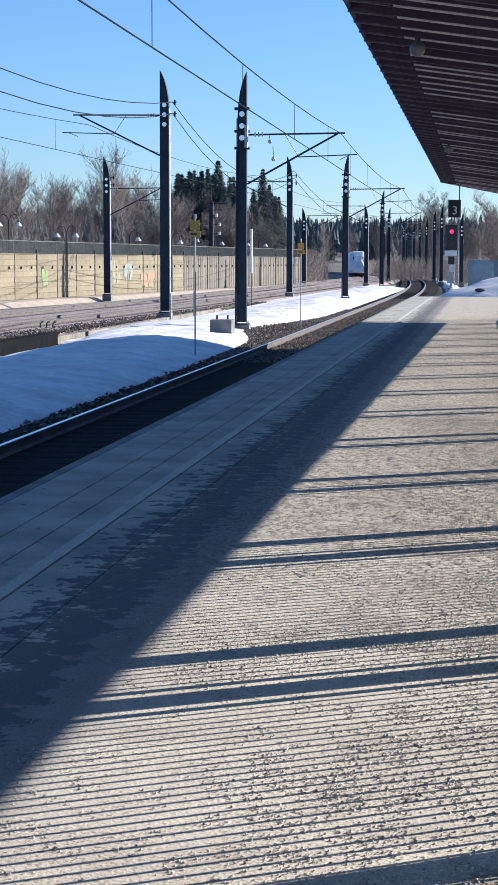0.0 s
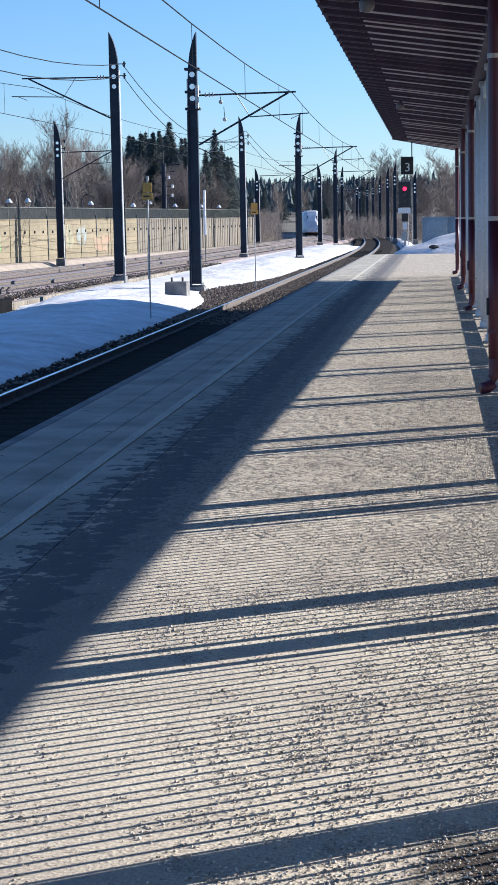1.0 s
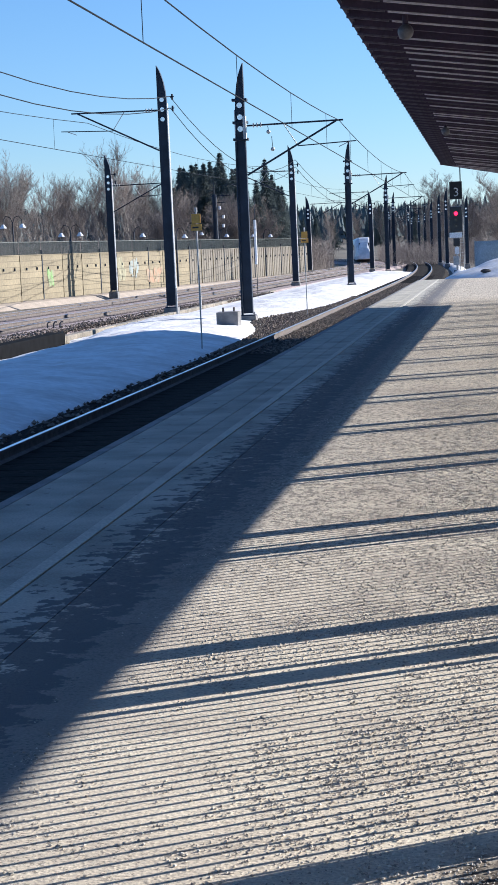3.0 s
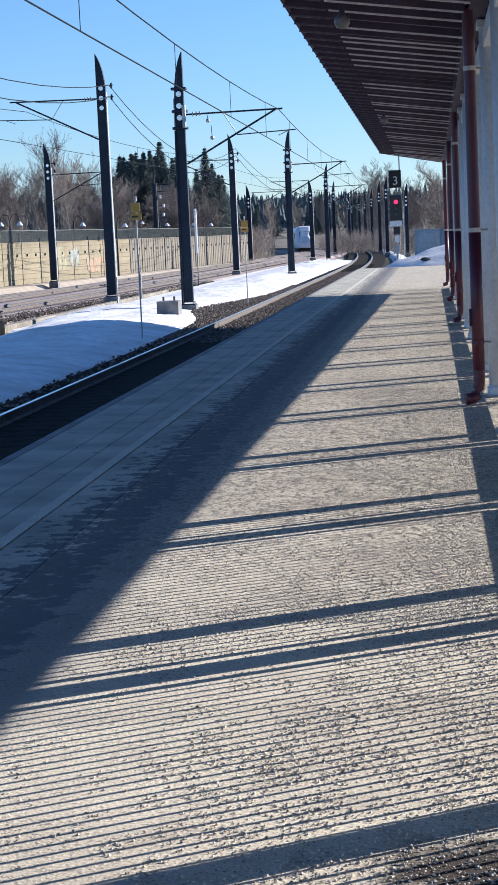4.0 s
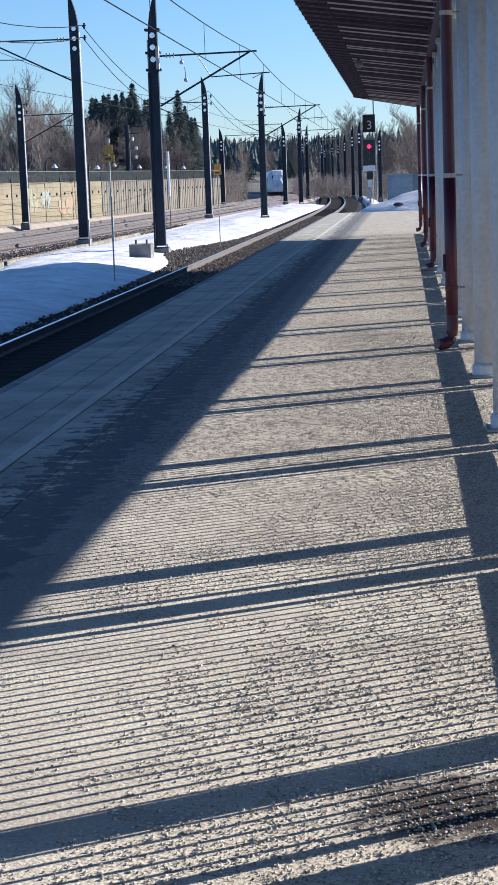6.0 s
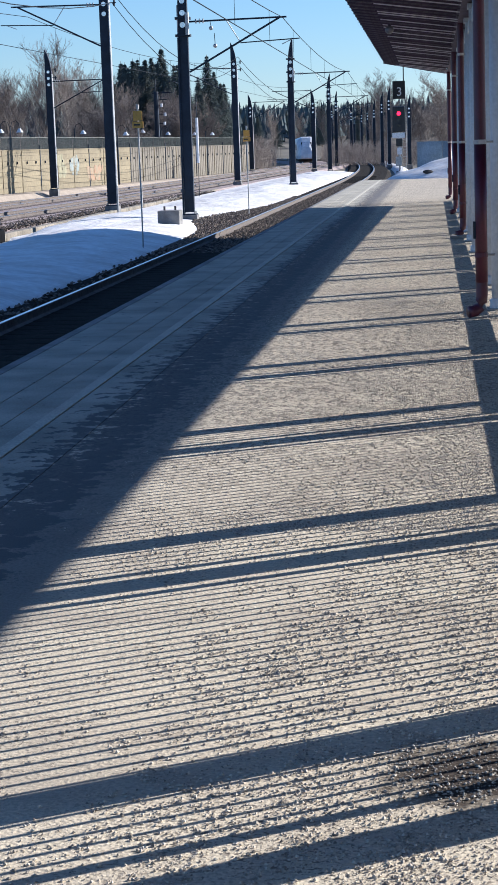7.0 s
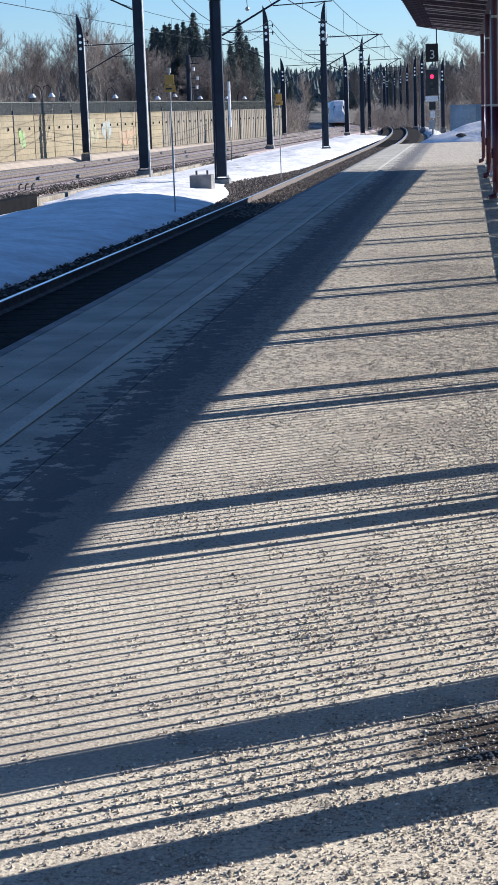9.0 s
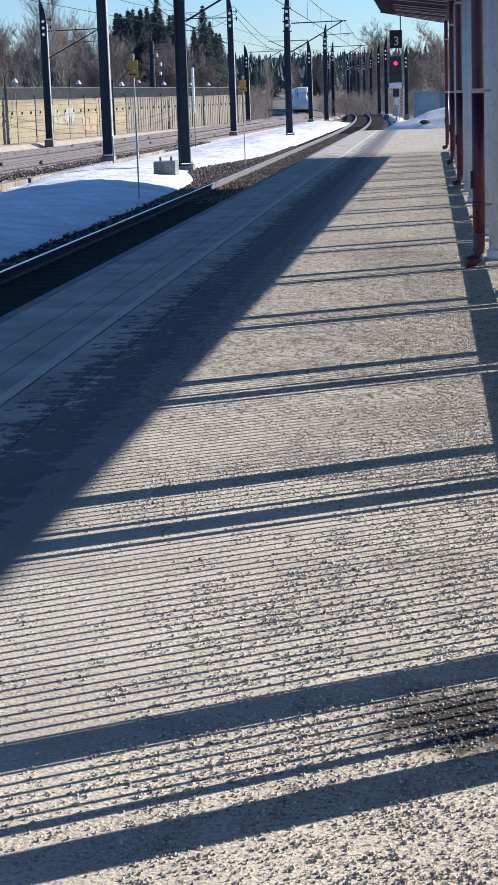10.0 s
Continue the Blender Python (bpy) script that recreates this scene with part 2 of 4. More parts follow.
def tube(bm, points, radius, sides=8):
    """A round bar through the points; radius may be one number or one for each point."""
    pts = [Vector(p) for p in points]
    radii = radius if isinstance(radius, (list, tuple)) else [radius] * len(pts)
    rings = []
    for i, p in enumerate(pts):
        d = (pts[min(i + 1, len(pts) - 1)] - pts[max(i - 1, 0)]).normalized()
        a = d.cross(Vector((0, 0, 1)) if abs(d.z) < 0.9 else Vector((0, 1, 0))).normalized()
        b = d.cross(a)
        rings.append([bm.verts.new(p + radii[i] * (math.cos(6.28319 * k / sides) * a + math.sin(6.28319 * k / sides) * b)) for k in range(sides)])
    for r, s in zip(rings, rings[1:]):
        for k in range(sides):
            bm.faces.new((r[k], r[(k + 1) % sides], s[(k + 1) % sides], s[k]))
    bm.faces.new(rings[0])
    bm.faces.new(rings[-1][::-1])
    return bm


def disc(bm, centre, radius, y_thick, sides=20):
    """A flat disc that faces along y."""
    c = Vector(centre)
    return tube(bm, [c - Vector((0, y_thick / 2, 0)), c + Vector((0, y_thick / 2, 0))], radius, sides)


def prism(bm, outline, y0, y1):
    """An outline in x and z, drawn out along y."""
    a = [bm.verts.new((x, y0, z)) for x, z in outline]
    b = [bm.verts.new((x, y1, z)) for x, z in outline]
    n = len(outline)
    bm.faces.new(a)
    bm.faces.new(b[::-1])
    for i in range(n):
        bm.faces.new((a[i], b[i], b[(i + 1) % n], a[(i + 1) % n]))
    return bm


def mesh_of(name, bm, mat, smooth=False):
    bmesh.ops.recalc_face_normals(bm, faces=bm.faces[:])
    me = bpy.data.meshes.new(name)
    bm.to_mesh(me)
    bm.free()
    me.materials.append(mat)
    if smooth:
        me.polygons.foreach_set("use_smooth", [True] * len(me.polygons))
    return me


def part(name, bm, mat, parent=None, label="", smooth=False, at=None):
    ob = new(name, bm if isinstance(bm, bpy.types.Mesh) else mesh_of(name, bm, mat, smooth))
    if at is not None:
        ob.matrix_basis = at
    if parent:
        ob.parent = parent
    return tagged(ob, label=label)


def thing(name, at, label, category, group=""):
    ob = new(name)
    ob.empty_display_size = 0.2
    ob.matrix_basis = at
    return tagged(ob, label=label, category=category, group=group)


def setting(name, bm, mat, label, category, smooth=False, kind="structure"):
    return tagged(part(name, bm, mat, smooth=smooth), label=label, category=category, kind=kind)


def sheet(xs, ys, height):
    """A ground sheet over a grid, its height from a function."""
    bm = bmesh.new()
    g = [[bm.verts.new((x, y, height(x, y))) for x in xs] for y in ys]
    for r, s in zip(g, g[1:]):
        for i in range(len(xs) - 1):
            bm.faces.new((r[i], r[i + 1], s[i + 1], s[i]))
    return bm


def near_track(y):
    return -5.4 - (max(y - 108.0, 0) ** 2) / 4600.0


def far_track(y):
    return -18.0 + 0.04 * (min(y, 115) - 65) + 0.022 * max(min(y, 250) - 115, 0) - max(y - 230.0, 0) ** 2 / 1300.0


# ---- ground ----
def ground_height(x, y):
    rise = 0.0
    if y > 380:
        rise = (y - 380) * 0.022 * (1 + 0.35 * noise.noise((x * 0.004, y * 0.004, 0)))
    if x < -60:
        rise += min(-60 - x, 400) * 0.03
    return -1.05 + min(rise, 45)


gx = [-2500, -1500, -900, -600, -400, -300, -220, -160, -120, -90, -70, -50, -30, -10, 10, 30, 60, 100, 160, 260, 420, 700, 1200, 2500]
gy = [-400, -100, -30, 0, 30, 60, 100, 150, 200, 260, 320, 380, 450, 520, 600, 700, 800, 1000, 1400, 2000, 3000]
setting("ground", sheet(gx, gy, ground_height), M_EARTH, "bare brown winter ground rising to far hills", "ground", True)


# ---- tracks ----
def ribbon(centre, left, right, ys, z):
    bm = bmesh.new()
    rows = [[bm.verts.new((centre(y) + o, y, zz)) for o, zz in ((left - 0.5, z - 0.45), (left, z), (right, z), (right + 0.5, z - 0.45))] for y in ys]
    for a, b in zip(rows, rows[1:]):
        for i in range(3):
            bm.faces.new((a[i], a[i + 1], b[i + 1], b[i]))
    return bm


def rail_bm(centre, off, ys, z, head):
    """A rail: its head, or its web and foot."""
    bm = bmesh.new()
    prof = [(-0.031, -0.005), (-0.026, -0.001), (0, 0), (0.026, -0.001), (0.031, -0.005)] if head else \
        [(-0.075, -0.17), (-0.075, -0.155), (-0.012, -0.13), (-0.012, -0.05), (-0.037, -0.04), (-0.037, -0.0055), (0.037, -0.0055), (0.037, -0.04), (0.012, -0.05), (0.012, -0.13), (0.075, -0.155), (0.075, -0.17)]
    rings = [[bm.verts.new((centre(y) + off + x, y, z + h)) for x, h in prof] for y in ys]
    n = len(prof)
    for a, b in zip(rings, rings[1:]):
        for i in range(n):
            bm.faces.new((a[i], a[(i + 1) % n], b[(i + 1) % n], b[i]))
    return bm


def stretch(a, b, step):
    return [a + (b - a) * i / int((b - a) / step) for i in range(int((b - a) / step) + 1)]


def railway(centre, y0, y1, bed, bed_label, left, right, nearest):
    ys = stretch(y0, y1, 6.0)
    z = -0.60
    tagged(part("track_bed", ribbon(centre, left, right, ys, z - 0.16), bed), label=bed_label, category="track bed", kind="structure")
    for off in (-0.7525, 0.7525):
        r = thing("rail", Matrix(), "steel rail with a bright running surface on sleepers", "rail", "rails")
        part("rail_head", rail_bm(centre, off, ys, z, True), M_STEEL, r, "polished rail head")
        part("rail_web", rail_bm(centre, off, ys, z, False), M_RUST, r, "rusty web and foot")
    s = bmesh.new()
    box(s, -1.3, 1.3, -0.13, 0.13, z - 0.36, z - 0.165)
    bmesh.ops.bevel(s, geom=s.edges[:], offset=0.02, segments=1, affect="EDGES")
    me = mesh_of("sleeper", s, M_SHADED_SLEEPER)
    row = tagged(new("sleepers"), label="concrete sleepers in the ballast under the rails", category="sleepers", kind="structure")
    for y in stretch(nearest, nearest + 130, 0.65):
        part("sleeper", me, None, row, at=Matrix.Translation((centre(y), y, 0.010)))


railway(near_track, -40, 380, M_SHADED_BALLAST, "near-black ballast bed of the platform track, shade put into its colour", -1.75, 2.0, 16)
railway(far_track, 20, 420, M_RUSTBED, "pinkish rust-stained ballast bed of the far track", -2.1, 2.3, 50)
railway(lambda y: far_track(y) - 4.2, 20, 420, M_RUSTBED, "pinkish rust-stained ballast bed beside the noise wall", -2.6, 2.0, 60)

# ---- platform ----
P_END = 90.0


def platform_edge(y):
    return -3.57 - max(y - 75, 0) ** 2 / 900.0


setting("platform", block(-2.15, 9.0, -25, P_END, -0.9, 0.0), M_GRIT, "sunlit grey asphalt platform strewn with fine grit", "platform")
strips = ((-3.57, -3.475, M_CONC), (-3.465, -3.075, M_SLAB), (-3.065, -2.805, M_SLAB), (-2.795, -2.60, M_SLAB), (-2.60, -2.515, M_LINE), (-2.50, -2.155, M_SLAB))
edge = tagged(new("platform_edge"), label="concrete edge slabs in long rows with a pale guiding strip", category="platform edge", kind="structure")
for x0, x1, mat in strips:
    for i in range(29):
        y0 = -25 + 4.0 * i
        if y0 >= P_END - 0.1:
            break
        part("edge_slab", block(x0, x1, y0 + 0.0004, min(y0 + 4.0, P_END) - 0.0004, -0.12, 0.004 if mat is M_LINE else 0.001), mat, edge)
setting("platform_wall", block(-3.5, -2.16, -25, P_END, -0.95, -0.122), M_CONC, "concrete platform face below the edge slabs", "wall")


# ---- snow ----
def bare_notch(y):
    """How far the melted-out ballast reaches into the snow."""
    return 1.6 * math.exp(-((y - 66) / 8.0) ** 2)


def snow_height(x, y):
    u = (x + 6.9 + bare_notch(y)) / -6.3
    if u <= 0 or u >= (0.86 if y < 55.5 else 1):
        return -1.0
    hump = math.sin(math.pi * min(u * 1.15, 1)) ** 0.7
    bump = 0.13 * noise.noise((x * 0.35, y * 0.12, 3)) + 0.07 * noise.noise((x * 1.1, y * 0.7, 1)) + 0.025 * noise.noise((x * 3, y * 2, 4))
    level = 0.37 if y < 48 else 0.37 - 0.13 * min((y - 48) / 15, 1)
    return -0.78 + (level + bump) * hump


sx = [-6.85 - 0.14 * i for i in range(46)]
setting("snow_bank", sheet(sx[::-1], stretch(12, 170, 0.4), lambda x, y: snow_height(x, y) if y < 168 else -1.0), M_SNOW, "old melting snow bank between the tracks", "snow", True)


def strip_height(x, y):
    u = (x - near_track(y) - 2.7) / 1.5
    if u <= 0.02 or u >= 0.98 or y > 296:
        return -1.06
    return -1.0 + math.sin(math.pi * u) ** 0.6 * (0.34 + 0.16 * noise.noise((x * 0.9, y * 0.12, 9)))


strip = bmesh.new()
lines = [[strip.verts.new((near_track(y) + 2.7 + 0.15 * k, y, strip_height(near_track(y) + 2.7 + 0.15 * k, y))) for k in range(11)] for y in stretch(112, 298, 2.0)]
for p, q in zip(lines, lines[1:]):
    for k in range(10):
        strip.faces.new((p[k], p[k + 1], q[k + 1], q[k]))
setting("snow_strip", strip, M_SNOW, "thin strip of old snow along the outside of the curve", "snow", True)


def heap_height(x, y):
    d = max(0.0, 1 - math.hypot((x - 3.5) / 6.2, (y - 96) / 9.0))
    return -0.3 + 1.9 * d ** 0.75 + 0.12 * noise.noise((x * 0.8, y * 0.5, 7)) * min(d * 6, 1) if d > 0 else -0.6


setting("snow_heap", sheet(stretch(-3.5, 12, 0.3), stretch(85, 106, 0.4), heap_height), M_SNOW, "heap of cleared snow beyond the platform end", "snow", True)

clod = bmesh.new()
bmesh.ops.create_icosphere(clod, subdivisions=2, radius=0.19)
for v in clod.verts:
    v.co *= 1 + 0.35 * noise.noise(v.co * 6)
    v.co = Vector((v.co.x * 1.5, v.co.y, v.co.z * 0.55))
tagged(part("ice_clod", clod, M_BOGIE, at=Matrix.Translation((-0.22, 91.0, heap_height(-0.22, 91.0) + 0.06))), label="dark dirty clod of ice on the snow heap", category="clod")

# ---- canopy ----
EAVE_X, EAVE_Z, LOW_X, LOW_Z, BACK_X, BACK_Z = -1.385, 4.15, 0.55, 3.88, 7.38, 4.2


def canopy_end(x):
    return 54.2 + 1.5 * (min(x, 0.5) - EAVE_X)


def back_edge(y):
    """The rear edge runs slightly away from the platform."""
    return 7.345 + 0.0108 * (y - 13.3)


def canopy_z(x):
    if x < LOW_X:
        return LOW_Z + (EAVE_Z - LOW_Z) * (LOW_X - x) / (LOW_X - EAVE_X)
    return LOW_Z + (BACK_Z - LOW_Z) * (x - LOW_X) / (BACK_X - LOW_X)


def roof_sheet():
    """Profiled sheet with ribs across the platform, cut askew at its far end."""
    bm = bmesh.new()
    xs = [EAVE_X, LOW_X, BACK_X]
    top = []
    for x in xs:
        ys = stretch(-22.0, 46.0, 0.17)
        k = (canopy_end(x) + 22.0) / 68.0
        top.append([bm.verts.new((back_edge(-22.0 + (y + 22.0) * k) if x == BACK_X else x, -22.0 + (y + 22.0) * k, canopy_z(x) + 0.06 + (0.035 if (i // 2) % 2 else 0.0))) for i, y in enumerate(ys)])
    for a, b in zip(top, top[1:]):
        for i in range(len(a) - 1):
            bm.faces.new((a[i], b[i], b[i + 1], a[i + 1]))
    bmesh.ops.solidify(bm, geom=bm.faces[:], thickness=0.03)
    return bm


canopy = thing("canopy", Matrix(), "dark brown platform canopy with pale battens below and askew end", "canopy")
part("roof_sheet", roof_sheet(), M_ROOF, canopy)


def slanted(y, width, depth, x0, x1, drop):
    """A batten under one slope of the roof."""
    bm = bmesh.new()
    prism(bm, [(x0, canopy_z(x0) - drop), (x1, canopy_z(x1) - drop), (x1, canopy_z(x1) - drop - depth), (x0, canopy_z(x0) - drop - depth)], -width / 2, width / 2)
    return bm


dark = mesh_of("joist", slanted(0, 0.07, 0.10, EAVE_X + 0.03, LOW_X - 0.1, -0.03), M_ROOF)
dull = mesh_of("batten", slanted(0, 0.028, 0.017, EAVE_X + 0.48, LOW_X - 0.062, 0.072), M_BOARD)
pale = mesh_of("batten", slanted(0, 0.031, 0.017, EAVE_X + 0.48, LOW_X - 0.062, 0.072), M_BATTEN)
faint = mesh_of("batten", slanted(0, 0.05, 0.016, EAVE_X + 0.02, EAVE_X + 0.45, 0.072), M_BOARD)
back = mesh_of("joist", slanted(0, 0.07, 0.14, LOW_X + 0.1, BACK_X - 0.5, -0.03), M_ROOF)
for i in range(110):
    y = -19.0 + 0.77 * i
    if y > 54.0:
        break
    at = Matrix.Translation((0, y, 0))
    part("joist", dark, None, canopy, at=at)
    part("batten", faint, None, canopy, at=at)
    if i % 9 != 5:
        part("batten", dull if y > 24 and (i * 7) % 5 < 2 else pale, None, canopy, at=Matrix.Translation((0, y + 0.25 * (i % 7 == 3), 0)))
    part("joist", back, None, canopy, at=at)
part("gutter", block(LOW_X - 0.06, LOW_X + 0.14, -21.8, 56.7, LOW_Z - 0.05, LOW_Z + 0.055), M_ROOF, canopy)
part("long_beam", block(0.64, 0.80, -21.5, 54.0, 3.55, 3.735, 0.01), M_PILLAR, canopy, "grey painted steel beam between the pillar heads")
rear = bmesh.new()
ends = [[rear.verts.new((back_edge(y) + dx, y, BACK_Z + dz)) for dx, dz in ((-0.03, 0.0), (0.012, 0.0), (0.012, 0.104), (-0.03, 0.104))] for y in (-22.0, canopy_end(1.0))]
for k in range(4):
    rear.faces.new((ends[0][k], ends[0][(k + 1) % 4], ends[1][(k + 1) % 4], ends[1][k]))
for e in ends:
    rear.faces.new(e)
part("rear_fascia", rear, M_ROOF, canopy)
part("back_beam", block(BACK_X - 0.42, BACK_X - 0.27, -21.8, 54.6, BACK_Z - 0.09, BACK_Z + 0.04), M_ROOF, canopy)
part("fascia", block(EAVE_X + 0.01, EAVE_X + 0.05, -21.8, 53.3, EAVE_Z - 0.05, EAVE_Z + 0.055), M_ROOF, canopy)
for k in range(4):
    y = 54.55 + 0.77 * k
    begin = EAVE_X + (y - 54.2) / 1.5 + 0.12
    part("joist", slanted(0, 0.07, 0.10, begin, LOW_X - 0.1, -0.03), M_ROOF, canopy, at=Matrix.Translation((0, y, 0)))
    part("batten", slanted(0, 0.034, 0.017, begin, LOW_X - 0.062, 0.072), M_BATTEN, canopy, at=Matrix.Translation((0, y, 0)))
trim = bmesh.new()
corners = [(EAVE_X, canopy_end(EAVE_X), EAVE_Z), (0.5, canopy_end(0.5), canopy_z(0.5))]
ends = [[trim.verts.new((x, y + dy, z + dz)) for dy, dz in ((-0.04, -0.09), (0.02, -0.09), (0.02, 0.07), (-0.04, 0.07))] for x, y, z in corners]
for k in range(4):
    trim.faces.new((ends[0][k], ends[0][(k + 1) % 4], ends[1][(k + 1) % 4], ends[1][k]))
for e in ends:
    trim.faces.new(e)
part("end_trim", trim, M_ROOF, canopy)

# ---- pillars, downpipes, railing ----
PITCH, FIRST, PILLAR_X = 3.29, 15.52, 0.70


pil = thing("pillar", pose(PILLAR_X, FIRST, 0), "light grey painted round steel canopy pillar on a base collar", "pillar", "canopy pillars")
part("shaft", tube(bmesh.new(), [(0, 0, 0.02), (0, 0, 3.82)], 0.098, 28), M_PILLAR, pil, smooth=True)
part("base_plate", block(-0.15, 0.15, -0.15, 0.15, 0.0, 0.022, 0.006), M_GALV, pil)
part("collar", tube(bmesh.new(), [(0, 0, 0.022), (0, 0, 0.10), (0, 0, 0.12)], [0.118, 0.118, 0.1], 28), M_PILLAR, pil)
part("cap", block(-0.12, 0.12, -0.2, 0.2, 3.74, 3.815, 0.008), M_PILLAR, pil)


def inner_row(i):
    return 15.56 + PITCH * i - 0.1 * max(0, -1 - i)


ROW1 = [FIRST + PITCH * i - 0.07 * (i < -2) for i in range(-11, 13) if i]
for y in ROW1:
    copy_thing(pil, pose(PILLAR_X, y, 0))
for i in range(-9, 13):
    copy_thing(pil, pose(1.92, inner_row(i), 0.06))


def downpipe(x, y):
    t = thing("downpipe", pose(x, y, 0), "dark red painted downpipe with pale clamps", "downpipe", "downpipes")
    part("pipe", tube(bmesh.new(), [(0.03, 0, 3.87), (0.01, 0, 3.84), (0.0, 0, 3.80), (0, 0, 0.22), (-0.008, -0.006, 0.16), (-0.03, -0.02, 0.105), (-0.07, -0.04, 0.07), (-0.13, -0.07, 0.062)], 0.058, 16), M_PIPE, t, smooth=True)
    for z in (3.28, 1.72, 0.62):
        part("clamp", tube(bmesh.new(), [(0, 0, z - 0.022), (0, 0, z + 0.022)], 0.064, 16), M_CLAMP if z > 1 else M_PIPE, t, "pale metal clamp" if z > 1 else "")
        part("clamp_arm", tube(bmesh.new(), [(0.06, 0, z), (0.13, 0.0, z)], 0.012, 6), M_GALV, t)
    part("inspection_plate", block(-0.078, -0.05, -0.03, 0.03, 0.78, 0.95, 0.004), M_MAST, t, "dark inspection plate")
    part("sleeve", tube(bmesh.new(), [(0, 0, 1.70), (0, 0, 0.35)], 0.0605, 16), M_PIPE, t, smooth=True)


for x, y in ((0.48, 17.98), (0.545, 33.4), (0.545, 44.1), (0.53, 56.0)):
    downpipe(x, y)
gully = thing("gully_block", pose(0.50, 33.2, 0), "grey concrete gully block under a downpipe", "gully")
part("block", block(-0.19, 0.17, -0.2, 0.08, 0.0, 0.055, 0.012), M_CONC, gully)

# open railing behind the pillars
bar_me = mesh_of("bar", block(-0.0066, 0.0066, -0.0066, 0.0066, 0.30, 1.62), M_FENCE)
post_me = mesh_of("post", block(-0.02, 0.02, -0.02, 0.02, 0.0, 1.68, 0.004), M_FENCE)


def railing(y, run, bars):
    step = run / (bars + 1)
    t = thing("railing_panel", pose(1.02, y, 0), "dark steel railing panel with upright bars between posts", "railing", "railing panels")
    part("bottom_rail", block(-0.02, 0.02, 0.031, run - 0.031, 0.23, 0.33, 0.005), M_FENCE, t)
    part("top_rail", block(-0.02, 0.02, 0.031, run - 0.031, 1.60, 1.66, 0.005), M_FENCE, t)
    for end in (0.0, run):
        part("post", post_me, None, t, at=Matrix.Translation((0, end, 0)))
    for k in range(1, bars + 1):
        part("bar", bar_me, None, t, at=Matrix.Translation((0, step * k, 0)))


# the panels leave a gap in line with every pillar of the inner row
for i in range(-3, 12):
    begin = inner_row(i) - 0.54 + (0.26 if i == -3 else 0.2)
    railing(begin, inner_row(i + 1) - 0.74 - begin, 33)


